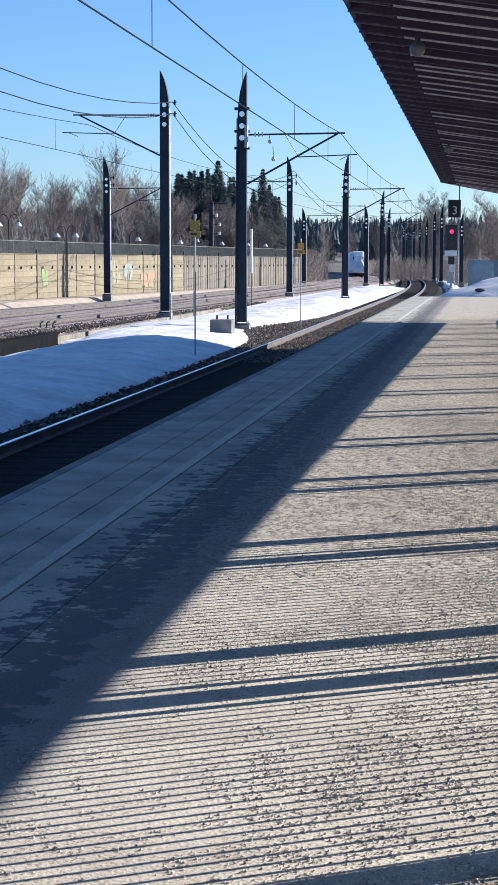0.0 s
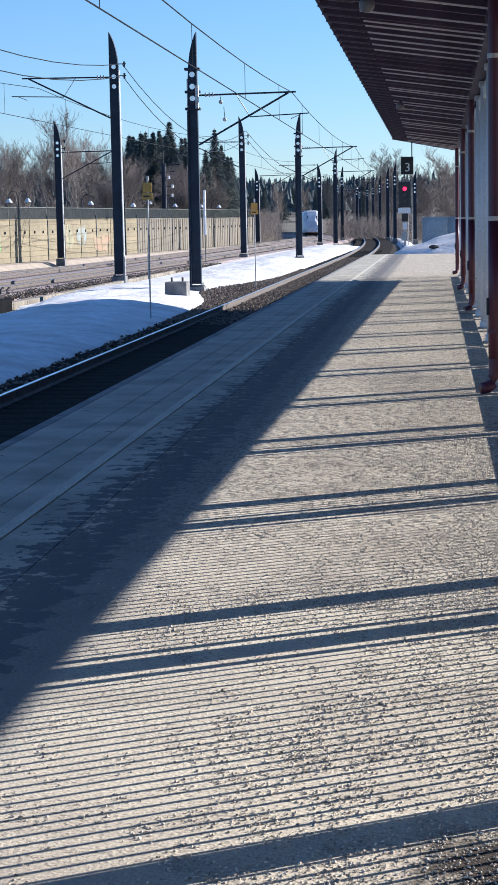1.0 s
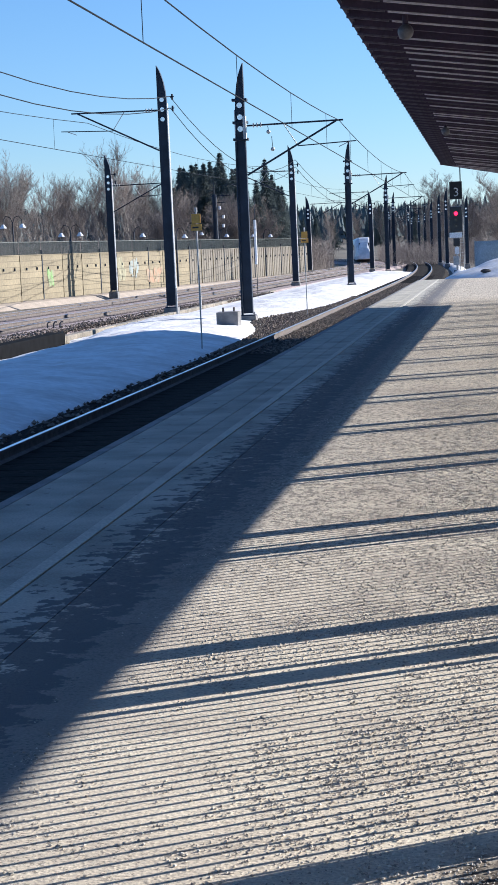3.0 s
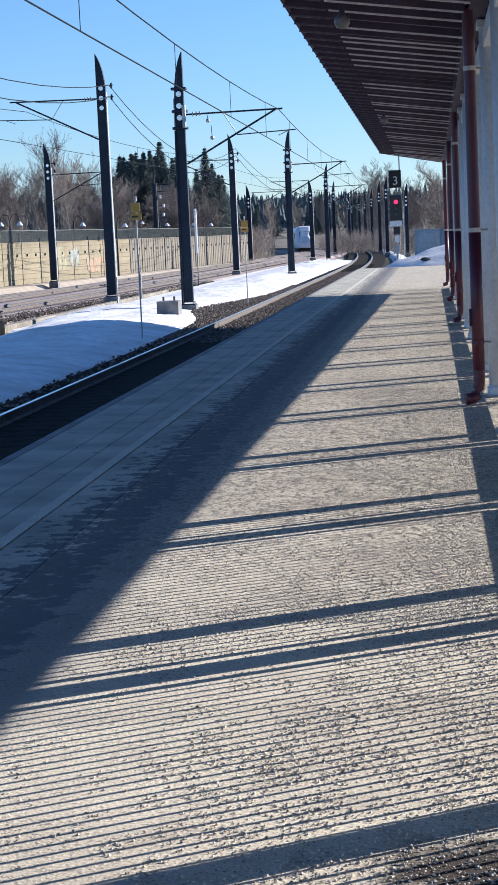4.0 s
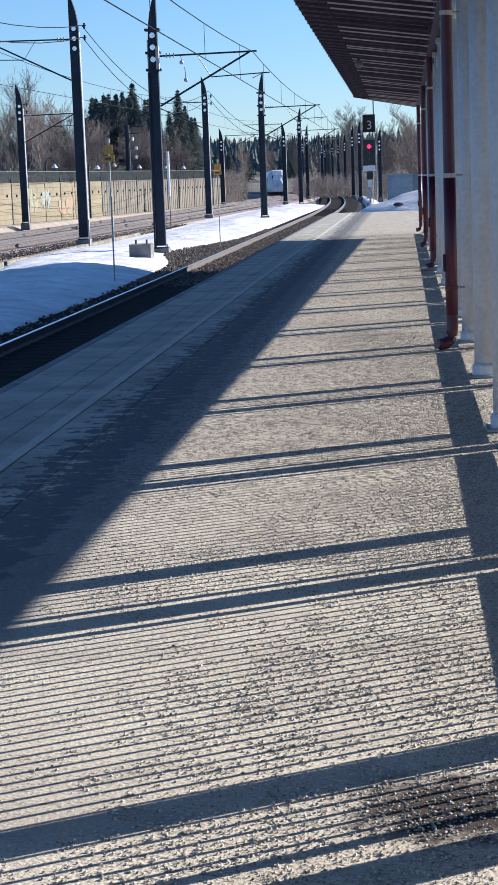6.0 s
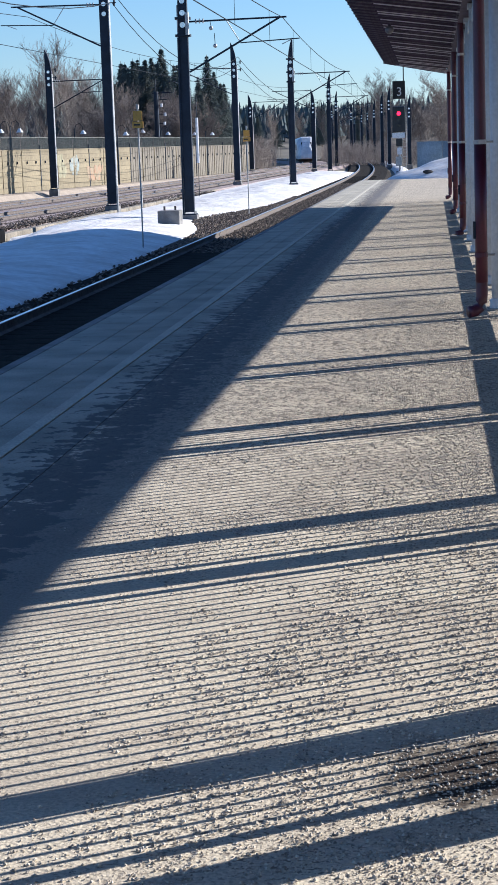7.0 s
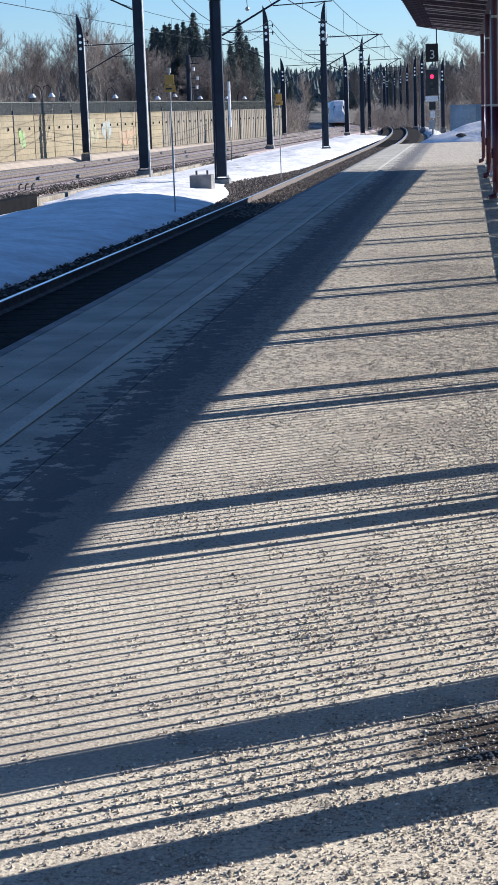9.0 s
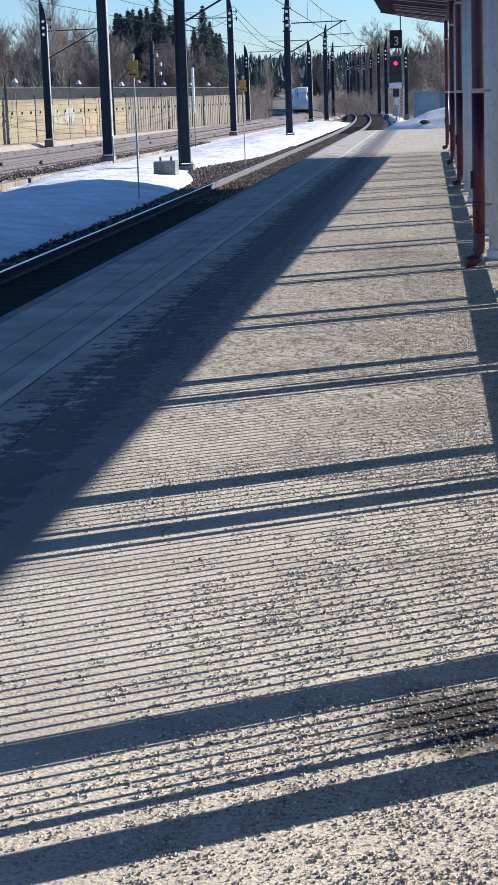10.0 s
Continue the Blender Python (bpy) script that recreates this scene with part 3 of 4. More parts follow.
# ---- masts ----
def mast(x, y, height, arm_to, arm_z, mirror, width=0.42, arms=1):
    """A dark mast with a blade-shaped head, three white discs and a bracket arm towards a track."""
    base = -0.72
    t = thing("catenary_mast", pose(x, y, base), "dark blue-grey overhead-line mast with blade head and white discs", "mast", "catenary masts")
    s = -1 if mirror else 1
    w = width / 2
    top = height
    curve = [(-w * 0.86, top), (-w * 0.55, top - 0.12), (-w * 0.05, top - 0.38), (w * 0.4, top - 0.74), (w * 0.7, top - 1.15), (w * 0.84, top - 1.6)]
    out = [(-w * 0.9, 0.25)] + [(-w * 0.88, top - 1.7)] + curve + [(w * 0.9, 0.25)]
    part("shaft", prism(bmesh.new(), [(s * a, b) for a, b in out], -0.12, 0.12), M_MAST, t)
    part("flange", prism(bmesh.new(), [(s * w * 0.9, 0.25), (s * (w * 0.9 + 0.035), 0.25), (s * (w * 0.84 + 0.035), top - 1.65), (s * w * 0.84, top - 1.65)], -0.16, 0.16), M_GALV, t, "pale galvanised edge")
    for k in range(3):
        part("disc", disc(bmesh.new(), (0, -0.125, top - 1.5 - 0.42 * k), 0.098, 0.014), M_DISC, t, "round white disc")
    part("foot", block(-0.3, 0.3, -0.3, 0.3, -0.3, 0.16, 0.02), M_CONC, t, "concrete foot")
    part("base_plate", block(-0.26, 0.26, -0.24, 0.24, 0.16, 0.2), M_MAST, t)
    for a in (-0.2, 0.2):
        for b in (-0.17, 0.17):
            part("bolt", tube(bmesh.new(), [(a, b, 0.2), (a, b, 0.29)], 0.025, 6), M_GALV, t)
    if not mirror and arm_to is not None:
        for zz in (top - 1.37, top - 1.87):
            part("stub_arm", tube(bmesh.new(), [(w * 0.8, 0, zz), (w + 0.3, 0, zz)], 0.022, 6), M_MAST, t)
            part("insulator", tube(bmesh.new(), [(w + 0.22, 0, zz - 0.14), (w + 0.22, 0, zz + 0.1)], 0.045, 8), M_MAST, t)
    if mirror and arm_to is not None:
        for zz in (top - 2.75, top - 2.15, top - 1.35):
            part("bracket", block(-w - 0.08, w + 0.08, -0.17, 0.17, zz, zz + 0.09, 0.01), M_MAST, t)
        part("conduit", tube(bmesh.new(), [(-w - 0.02, -0.2, 0.2), (-w + 0.02, -0.2, top - 2.8)], 0.03, 8), M_MAST, t)
        part("insulator", tube(bmesh.new(), [(w * 0.9, -0.2, top - 2.7), (w * 0.9, -0.2, top - 1.9)], 0.07, 8), M_GALV, t)
    if arm_to is not None:
        reach, d, z = arm_to - x, (1 if arm_to > x else -1), arm_z - base
        part("top_tube", tube(bmesh.new(), [(d * w, 0, z), (reach, 0, z + 0.04)], 0.032), M_MAST, t)
        part("strut", tube(bmesh.new(), [(d * w, 0, z - 1.75), (reach * 0.93, 0, z + 0.02)], 0.035), M_MAST, t)
        part("brace", tube(bmesh.new(), [(reach * 0.42, 0, z), (reach * 0.55, 0, z - 0.78)], 0.016), M_GALV, t)
        part("registration_arm", tube(bmesh.new(), [(reach * 0.55, 0, z - 0.8), (reach * 1.12, 0, z - 0.72)], 0.02), M_MAST, t)
        part("steady_arm", tube(bmesh.new(), [(reach * 1.05, 0, z - 0.74), (reach * 0.95, 0, z - 0.9)], 0.014), M_GALV, t)
        for k in range(3):
            part("insulator", tube(bmesh.new(), [(d * (0.45 + 0.13 * k), 0, z + 0.01), (d * (0.49 + 0.13 * k), 0, z + 0.01)], 0.085, 10), M_GALV, t, "ribbed insulator")
    return t


NEAR_Y = (65.2, 115.0, 173.0, 229.0, 285.0)
for y in NEAR_Y:
    x = -8.75 + (near_track(y) + 5.4)
    mast(x, y, 9.2, near_track(y) + 0.35, 6.25, True, 0.38)
for x, y, h in ((-14.05, 79.2, 10.75), (-13.7, 127.8, 9.8), (-11.96, 185.0, 8.2)):
    mast(x, y, h, x - 4.1, 8.1 if y < 100 else 7.3, False, 0.46)
for x, y, h in ((-25.5, 121.4, 9.45), (-19.4, 196.0, 8.2)):
    mast(x, y, h, x + 4.0, 6.6, False, 0.5)
for x, y in ((-4.75, 203.0), (-6.0, 220.0), (-8.1, 257.0), (-9.7, 276.0), (-11.4, 297.0), (-12.1, 275.0), (-13.6, 321.0)):
    mast(x, y, 8.6, None, 0, True)


def plain_pole(x, y, height, rod):
    t = thing("line_pole", pose(x, y, -1.0), "slim dark line pole with short arms and pale insulators", "pole", "line poles")
    part("shaft", tube(bmesh.new(), [(0, 0, 0), (0, 0, height)], [0.27, 0.2], 10), M_MAST, t)
    if rod:
        part("rod", tube(bmesh.new(), [(0, 0, height), (0, 0, height + rod)], 0.035, 6), M_MAST, t)
        for z, out in ((height - 0.15, 1.5), (height - 0.75, 1.0)):
            part("arm", tube(bmesh.new(), [(-0.3, 0, z), (out, 0, z + 0.05)], 0.04, 6), M_MAST, t)
        for a, z in ((0.45, height - 1.2), (0.75, height - 2.0), (0.7, height - 2.8)):
            part("insulator", tube(bmesh.new(), [(a, 0, z - 0.14), (a, 0, z + 0.14)], 0.12, 8), M_WHITE, t, "pale insulator")
            part("insulator_arm", tube(bmesh.new(), [(0.1, 0, z), (a, 0, z)], 0.03, 6), M_MAST, t)


plain_pole(-24.4, 161.8, 8.0, 1.1)
plain_pole(-25.9, 212.5, 9.2, 0)

# ---- overhead wires ----
def wire(name, pts, radius, label):
    t = tagged(part(name, tube(bmesh.new(), pts, radius, 5), M_WIRE), label=label, category="wire", group="overhead wires")
    return t


def span(centre, masts, z_low, z_high, droop):
    lines, drops = [], []
    low, high = [], []
    for a, b in zip(masts, masts[1:]):
        n = 10
        for i in range(n):
            u = i / n
            y = a + (b - a) * u
            zh = z_high - droop * 4 * u * (1 - u)
            low.append((centre(y), y, z_low))
            high.append((centre(y), y, zh))
            if i in (1, 3, 5, 7, 9):
                drops.append(((centre(y), y, z_low), (centre(y), y, zh)))
    wire("contact_wire", low, 0.014, "thin dark contact wire over the track")
    m = wire("messenger_wire", high, 0.014, "sagging dark messenger wire over the track")
    for a, b in drops:
        part("dropper", tube(bmesh.new(), [a, b], 0.007, 4), M_WIRE, m)


span(lambda y: near_track(y) + 0.2, (-40, 12, *NEAR_Y), 5.02, 6.28, 0.38)
span(far_track, (24, 79.2, 127.8, 185.0, 245.0), 6.3, 7.7, 0.5)
for z, sag in ((8.66, 1.55), (8.16, 1.7)):
    pts = []
    for a, b in zip((-14.0, 20.0), (20.0, 79.2)):
        pts += [(-13.62, a + (b - a) * i / 12, z - sag * 4 * (i / 12) * (1 - i / 12)) for i in range(12)]
    for (xa, a), (xb, b) in (((-13.7, 79.2), (-13.4, 127.8)), ((-13.4, 127.8), (-11.7, 185.0))):
        pts += [(xa + (xb - xa) * i / 12, a + (b - a) * i / 12, z - (0.9 if a > 100 else 0.6) * i / 12 - (0.6 if a > 100 else 0) - (sag + (0 if a > 100 else 0.25)) * 4 * (i / 12) * (1 - i / 12)) for i in range(12)]
    wire("feeder_wire", pts, 0.018, "dark feeder wire slung between the masts")

# ---- noise wall ----


def wall_x(y):
    return -29.0 + 0.1 * (y - 110)


fence_bars = bmesh.new()
for k in range(34):
    box(fence_bars, -0.012, 0.012, 0.08 + 0.115 * k, 0.10 + 0.115 * k, 2.92, 3.72)
box(fence_bars, -0.02, 0.02, 0.02, 3.98, 3.70, 3.74)
fence_me = mesh_of("mesh_fence", fence_bars, M_MESH)
for i in range(34):
    y = 66 + 4.0 * i
    a, b = wall_x(y), wall_x(y + 4.0)
    t = thing("noise_wall_panel", Matrix.Translation((a, y, -0.75)) @ Matrix.Rotation(-math.atan2(b - a, 4.0), 4, "Z"), "cream boarded noise-wall panel with a dark fence on top" if y < 150 else "grey weathered upright-board noise-wall panel under a dark fence", "noise wall", "noise-wall panels")
    boards = M_PANEL if y < 150 else M_PANEL_OLD
    if y < 150:
        for k in range(8):
            part("board", block(-0.04, 0.04 - 0.012 * (k % 2), 0.06, 3.95, 0.05 + 0.355 * k, 0.39 + 0.355 * k), boards, t)
    else:
        for k in range(10):
            part("board", block(-0.04, 0.04 - 0.03 * (k % 2), 0.06 + 0.389 * k, 0.435 + 0.389 * k, 0.05, 2.875), boards, t)
    part("post", block(-0.08, 0.07, -0.055, 0.055, 0, 2.88 if i % 3 else 3.2), M_PANEL if i % 3 else M_MAST, t)
    part("coping", block(-0.09, 0.07, 0.06, 3.95, 2.87, 2.92), boards, t)
    part("mesh_fence", fence_me, None, t, "dark upright-bar fence")
    for k in (1.0, 2.9):
        part("hook", block(0.041, 0.12, k, k + 0.07, 1.95, 2.12), M_MAST, t, "small dark hook")
verge = bmesh.new()
edges = [[verge.verts.new(p) for p in ((wall_x(y) - 0.35, y, -0.72), (wall_x(y) + 1.5, y, -0.74), (wall_x(y) + 2.2, y, -1.1))] for y in stretch(60, 205, 5.0)]
for p, q in zip(edges, edges[1:]):
    for k in range(2):
        verge.faces.new((p[k], p[k + 1], q[k + 1], q[k]))
setting("verge", verge, M_SAND, "pale sandy verge at the foot of the noise wall", "verge")
# faded paint scrawls on the wall
for y, z, w, h, mat in ((114.8, 0.8, 1.3, 1.5, M_GREEN), (132.7, 0.9, 2.7, 1.8, M_PALEBLUE), (137.2, 0.4, 4.4, 1.4, M_ROSE), (129.7, 0.7, 2.4, 2.0, M_LEMON)):
    a = Matrix.Translation((wall_x(y) + 0.052, y, -0.75)) @ Matrix.Rotation(-math.atan(0.1), 4, "Z")
    rnd = random.Random(int(y * 10))
    g = thing("graffiti", a, "faded spray-painted scrawl on the noise wall", "graffiti")
    for k in range(24):
        u, v = rnd.uniform(0, w * 0.8), rnd.uniform(0, h * 0.6)
        part("stroke", block(0.0005 * k, 0.004 + 0.0005 * k, u, u + rnd.uniform(0.08, 0.26) * w, z + v, z + v + rnd.uniform(0.12, 0.4) * h), mat, g)


# ---- signals and signs ----
sig = thing("railway_signal", pose(-2.95, 163.8, -0.72), "black main signal with one red light lit on a post", "signal")
part("post", tube(bmesh.new(), [(0, 0.12, 0), (0, 0.12, 5.5)], 0.09, 10), M_GALV, sig)
head = part("signal_head", block(-0.56, 0.56, -0.05, 0.2, 3.45, 5.72, 0.1), M_SIGN, sig)
for z, mat, name in ((5.1, M_RED, "red_lens"), (4.55, M_LENS, "dark_lens"), (4.0, M_LENS, "dark_lens")):
    part(name, disc(bmesh.new(), (0, -0.07, z), 0.17 if mat is M_RED else 0.13, 0.04), mat, head, "glowing red lens" if mat is M_RED else "")
    hood = bmesh.new()
    tube(hood, [(-0.2, -0.2, z + 0.12), (-0.12, -0.2, z + 0.21), (0.12, -0.2, z + 0.21), (0.2, -0.2, z + 0.12)], 0.025, 6)
    part("hood", hood, M_SIGN, head)
part("distant_head", block(-0.3, 0.3, -0.02, 0.2, 2.2, 2.9, 0.06), M_SIGN, sig)
part("white_plate", block(-0.62, 0.5, 0.0, 0.04, 2.95, 3.4), M_WHITE, sig, "white plate below the signal head")
part("marker_plate", block(-0.2, 0.2, -0.02, 0.02, 1.5, 2.1), M_WHITE, sig, "small white marker plate")
part("control_box", block(-0.35, 0.2, -0.05, 0.3, 0.5, 1.3, 0.03), M_GALV, sig)
for z in [0.4 + 0.3 * k for k in range(16)]:
    part("rung", tube(bmesh.new(), [(0.28, 0.25, z), (0.62, 0.25, z)], 0.018, 5), M_GALV, sig)
for x in (0.28, 0.62):
    part("ladder_rail", tube(bmesh.new(), [(x, 0.25, 0), (x, 0.25, 5.2)], 0.025, 6), M_GALV, sig)
part("foot", block(-0.3, 0.3, -0.2, 0.4, -0.3, 0.06, 0.02), M_CONC, sig)

num = thing("platform_number_sign", pose(-0.95, 54.3, 0), "dark hanging sign with the white number 3", "sign")
part("plate", block(-0.185, 0.185, -0.03, 0.03, 3.03, 3.55, 0.008), M_SIGN, num)
part("hanger", tube(bmesh.new(), [(0.14, 0, 3.54), (0.14, 0, 3.98)], 0.016, 8), M_SIGN, num)
curve = bpy.data.curves.new("digit", "FONT")
curve.body, curve.size, curve.extrude, curve.align_x = "3", 0.36, 0.003, "CENTER"
tmp = new("digit_source", curve)
dg = bpy.data.meshes.new_from_object(tmp.evaluated_get(bpy.context.evaluated_depsgraph_get()))
bpy.data.objects.remove(tmp)
dg.materials.append(M_WHITE)
part("digit", dg, None, num, "white number 3", at=Matrix.Translation((0.01, -0.036, 3.12)) @ Matrix.Rotation(radians(90), 4, "X"))
mast(-2.45, 196.0, 7.6, None, 0, True)


def marker(x, y, foot, top):
    t = thing("track_marker", pose(x, y, foot), "small weathered orange-yellow sign on a thin grey post", "sign", "track markers")
    h = top - foot
    part("post", tube(bmesh.new(), [(0, 0, -0.2), (0, 0, h + 0.05)], 0.019, 8), M_GALV, t)
    part("plate", block(-0.115, 0.115, -0.045, -0.025, h - 0.24, h, 0.005), M_YELLOW, t)
    part("lower_plate", block(-0.14, 0.14, -0.045, -0.025, h - 0.42, h - 0.26, 0.005), M_YELLOW, t)
    part("arrow", block(-0.1, 0.06, -0.05, -0.046, h - 0.36, h - 0.32), M_SIGN, t, "dark arrow bar")
    part("cap", tube(bmesh.new(), [(0, 0, h + 0.05), (0, 0, h + 0.16)], 0.035, 8), M_GALV, t)


marker(-7.3, 45.3, -0.62, 2.75)
marker(-6.95, 68.6, -0.62, 2.42)

# ---- concrete footings, kerb, cabinet ----
foot = thing("concrete_footing", pose(-8.62, 59.3, -0.75), "old square concrete footing with two bolts in the snow", "footing")
part("block", block(-0.36, 0.36, -0.4, 0.4, 0.0, 0.56, 0.02), M_CONC, foot)
for x in (-0.18, 0.18):
    part("bolt", tube(bmesh.new(), [(x, 0, 0.56), (x, 0, 0.7)], 0.035, 8), M_RUST, foot)
kerb = tagged(new("kerb"), label="pale concrete kerb along the far ballast bed", category="kerb", kind="structure")
for i in range(30):
    part("kerb_stone", block(-14.15 + 0.006 * i, -13.85 + 0.006 * i, 56 + 2 * i + 0.01, 58 + 2 * i - 0.01, -1.0, -0.74, 0.02), M_KERB, kerb)
tagged(part("cable_trough", block(-13.9, -13.4, 20, 56, -1.0, -0.53, 0.03), M_TROUGH), label="dark low trough wall beside the snow", category="trough")
weight = thing("balance_weight", pose(-12.87, 100, -0.9), "slim white balance weight on a thin dark guide rod", "weight")
part("rod", tube(bmesh.new(), [(0, 0.08, 0), (0, 0.08, 5.6)], 0.02, 6), M_MAST, weight)
part("weight", tube(bmesh.new(), [(0, 0, 1.95), (0, 0, 4.4)], 0.075, 10), M_WHITE, weight, "white stacked weight")
for x, y in ((-13.35, 76.5), (-13.2, 82.0)):
    tagged(part("short_post", tube(bmesh.new(), [(x, y, -0.9), (x, y, 0.35)], 0.04, 8), M_GALV), label="short grey post beside the far track", category="post", group="short posts")

for k in range(2):
    t = thing("line_insulator", Matrix.Translation((-7.75 + 0.13 * k, 65.2, 6.0 - 0.62 * k)), "round pale insulator hung beside the mast arm", "insulator", "line insulators")
    bm = bmesh.new()
    bmesh.ops.create_uvsphere(bm, u_segments=14, v_segments=8, radius=0.075)
    part("ball", bm, M_GALV, t, smooth=True)
    part("hanger", tube(bmesh.new(), [(0, 0, 0.08), (-0.02, 0, 0.22 if k == 0 else 0.45)], 0.012, 5), M_WIRE, t)
for x0, y0 in ((-16.75, 58.6), (-16.45, 66.0)):
    for k in range(3):
        tagged(part("cable_stub", tube(bmesh.new(), [(x0 + 0.24 * k, y0, -0.8), (x0 + 0.24 * k, y0, -0.6), (x0 + 0.24 * k + 0.06, y0, -0.53), (x0 + 0.24 * k + 0.12, y0, -0.55)], 0.03, 6), M_MAST), label="short dark curved cable stub by the rail", category="stub", group="cable stubs")

# ---- canopy lamp ----
lamp = thing("canopy_lamp", pose(-0.76, 18.5, 3.86), "round grey dome fixed under the canopy", "lamp", "canopy lamps")
bm = bmesh.new()
bmesh.ops.create_uvsphere(bm, u_segments=20, v_segments=10, radius=0.08)
part("dome", bm, M_DOME, lamp, smooth=True)
part("stem", tube(bmesh.new(), [(0, 0, 0.06), (0, 0, 0.16)], 0.03, 10), M_ROOF, lamp)
copy_thing(lamp, pose(-0.76, 35.0, 3.86))


# ---- street lamps behind the wall ----
def gooseneck(x, y, z, both):
    t = thing("street_lamp", pose(x, y, -1.0), "street lamp with white shade on a curved neck", "street lamp", "street lamps")
    part("pole", tube(bmesh.new(), [(0, 0, 0), (0, 0, z + 1.4)], [0.08, 0.05], 8), M_MAST, t)
    for s in ((-1, 1) if both else (1,)):
        part("neck", tube(bmesh.new(), [(0, 0, z + 1.3), (s * 0.15, 0, z + 1.7), (s * 0.45, 0, z + 1.8), (s * 0.65, 0, z + 1.55), (s * 0.68, 0, z + 1.2)], 0.03, 6), M_MAST, t)
        part("shade", tube(bmesh.new(), [(s * 0.68, 0, z + 1.25), (s * 0.68, 0, z + 0.98)], [0.08, 0.26], 12), M_WHITE, t, "white bell shade")


for x, y, z in ((-32.5, 122, 4.1), (-29.4, 126, 3.4), (-27.6, 140, 3.3), (-24.6, 142, 3.1), (-26.9, 165, 3.5), (-25.6, 172, 3.3), (-23.6, 176, 3.2), (-22.6, 182, 3.2)):
    gooseneck(x, y, z, y < 140)

# ---- hoarding beyond the platform ----
for i in range(7):
    t = thing("hoarding_panel", pose(-1.55 + 2.5 * i, 184 - 1.2 * i, -0.9), "blue-grey hoarding panel beyond the snow heap", "hoarding", "hoarding panels")
    part("sheet", block(0.03, 2.47, -0.03, 0.03, 0, 2.75), M_BARRIER, t)
    part("post", block(-0.05, 0.03, -0.06, 0.06, 0, 2.85), M_GALV, t)

# ---- train ----
train = thing("train", pose(-19.6, 285, -0.62, 0, 0, 5.0), "silver-white passenger train with a rounded nose standing far off", "train")


def loft(rings):
    bm = bmesh.new()
    vs = [[bm.verts.new(p) for p in r] for r in rings]
    for a, b in zip(vs, vs[1:]):
        for i in range(len(a)):
            bm.faces.new((a[i], a[(i + 1) % len(a)], b[(i + 1) % len(a)], b[i]))
    bm.faces.new(vs[0])
    bm.faces.new(vs[-1])
    return bm


def ring(y, half, low, high, lean=0.0):
    out = [(-half * 0.92, low), (half * 0.92, low), (half, low + 0.5), (half, high - 0.9), (half * 0.85, high - 0.35), (half * 0.5, high), (-half * 0.5, high), (-half * 0.85, high - 0.35), (-half, high - 0.9), (-half, low + 0.5)]
    return [(x, y + lean * max(0, z - 1.2), z) for x, z in out]


for k in range(3):
    y0 = k * 24.5
    rings = [ring(y0 + 3.0, 1.5, 0.45, 3.9), ring(y0 + 24.3, 1.5, 0.45, 3.9)]
    if k == 0:
        rings = [ring(0.0, 0.9, 0.55, 2.3, 0.5), ring(0.7, 1.3, 0.45, 3.2, 0.45), ring(1.8, 1.47, 0.45, 3.75, 0.2)] + rings
    else:
        rings[0] = ring(y0, 1.5, 0.45, 3.9)
    body = part("car_body", loft(rings), M_TRAIN, train, smooth=False)
    for s in (-1, 1):
        part("window_band", block(s * 1.505 - 0.012, s * 1.505 + 0.012, y0 + 4.5, y0 + 22, 1.9, 2.75), M_GLASS, body)
    for yb in (4.0, 20.0):
        part("bogie", block(-1.2, 1.2, y0 + yb - 1.5, y0 + yb + 1.5, 0.02, 0.6, 0.1), M_BOGIE, train)
nose = bmesh.new()
v = [nose.verts.new(p) for p in ((-0.85, 0.42, 1.95), (0.85, 0.42, 1.95), (0.8, 1.42, 3.05), (-0.8, 1.42, 3.05))]
nose.faces.new(v)
bmesh.ops.solidify(nose, geom=nose.faces[:], thickness=0.04)
part("windscreen", nose, M_GLASS, train)
for x in (-0.75, 0.75):
    part("headlight", disc(bmesh.new(), (x, 0.2, 1.2), 0.12, 0.1), M_WHITE, train)


# ---- trees ----
def twig(verts, faces, a, b, r0, r1):
    d = (b - a).normalized()
    u = d.orthogonal().normalized()
    w = d.cross(u)
    n = len(verts)
    for p, r in ((a, r0), (b, r1)):
        for k in range(3):
            c, s = math.cos(2.0944 * k), math.sin(2.0944 * k)
            verts.append(p + r * (c * u + s * w))
    faces.extend([(n, n + 1, n + 4, n + 3), (n + 1, n + 2, n + 5, n + 4), (n + 2, n, n + 3, n + 5)])


def raw_mesh(name, verts, faces, mat):
    me = bpy.data.meshes.new(name)
    me.from_pydata(verts, [], faces)
    me.materials.append(mat)
    return me


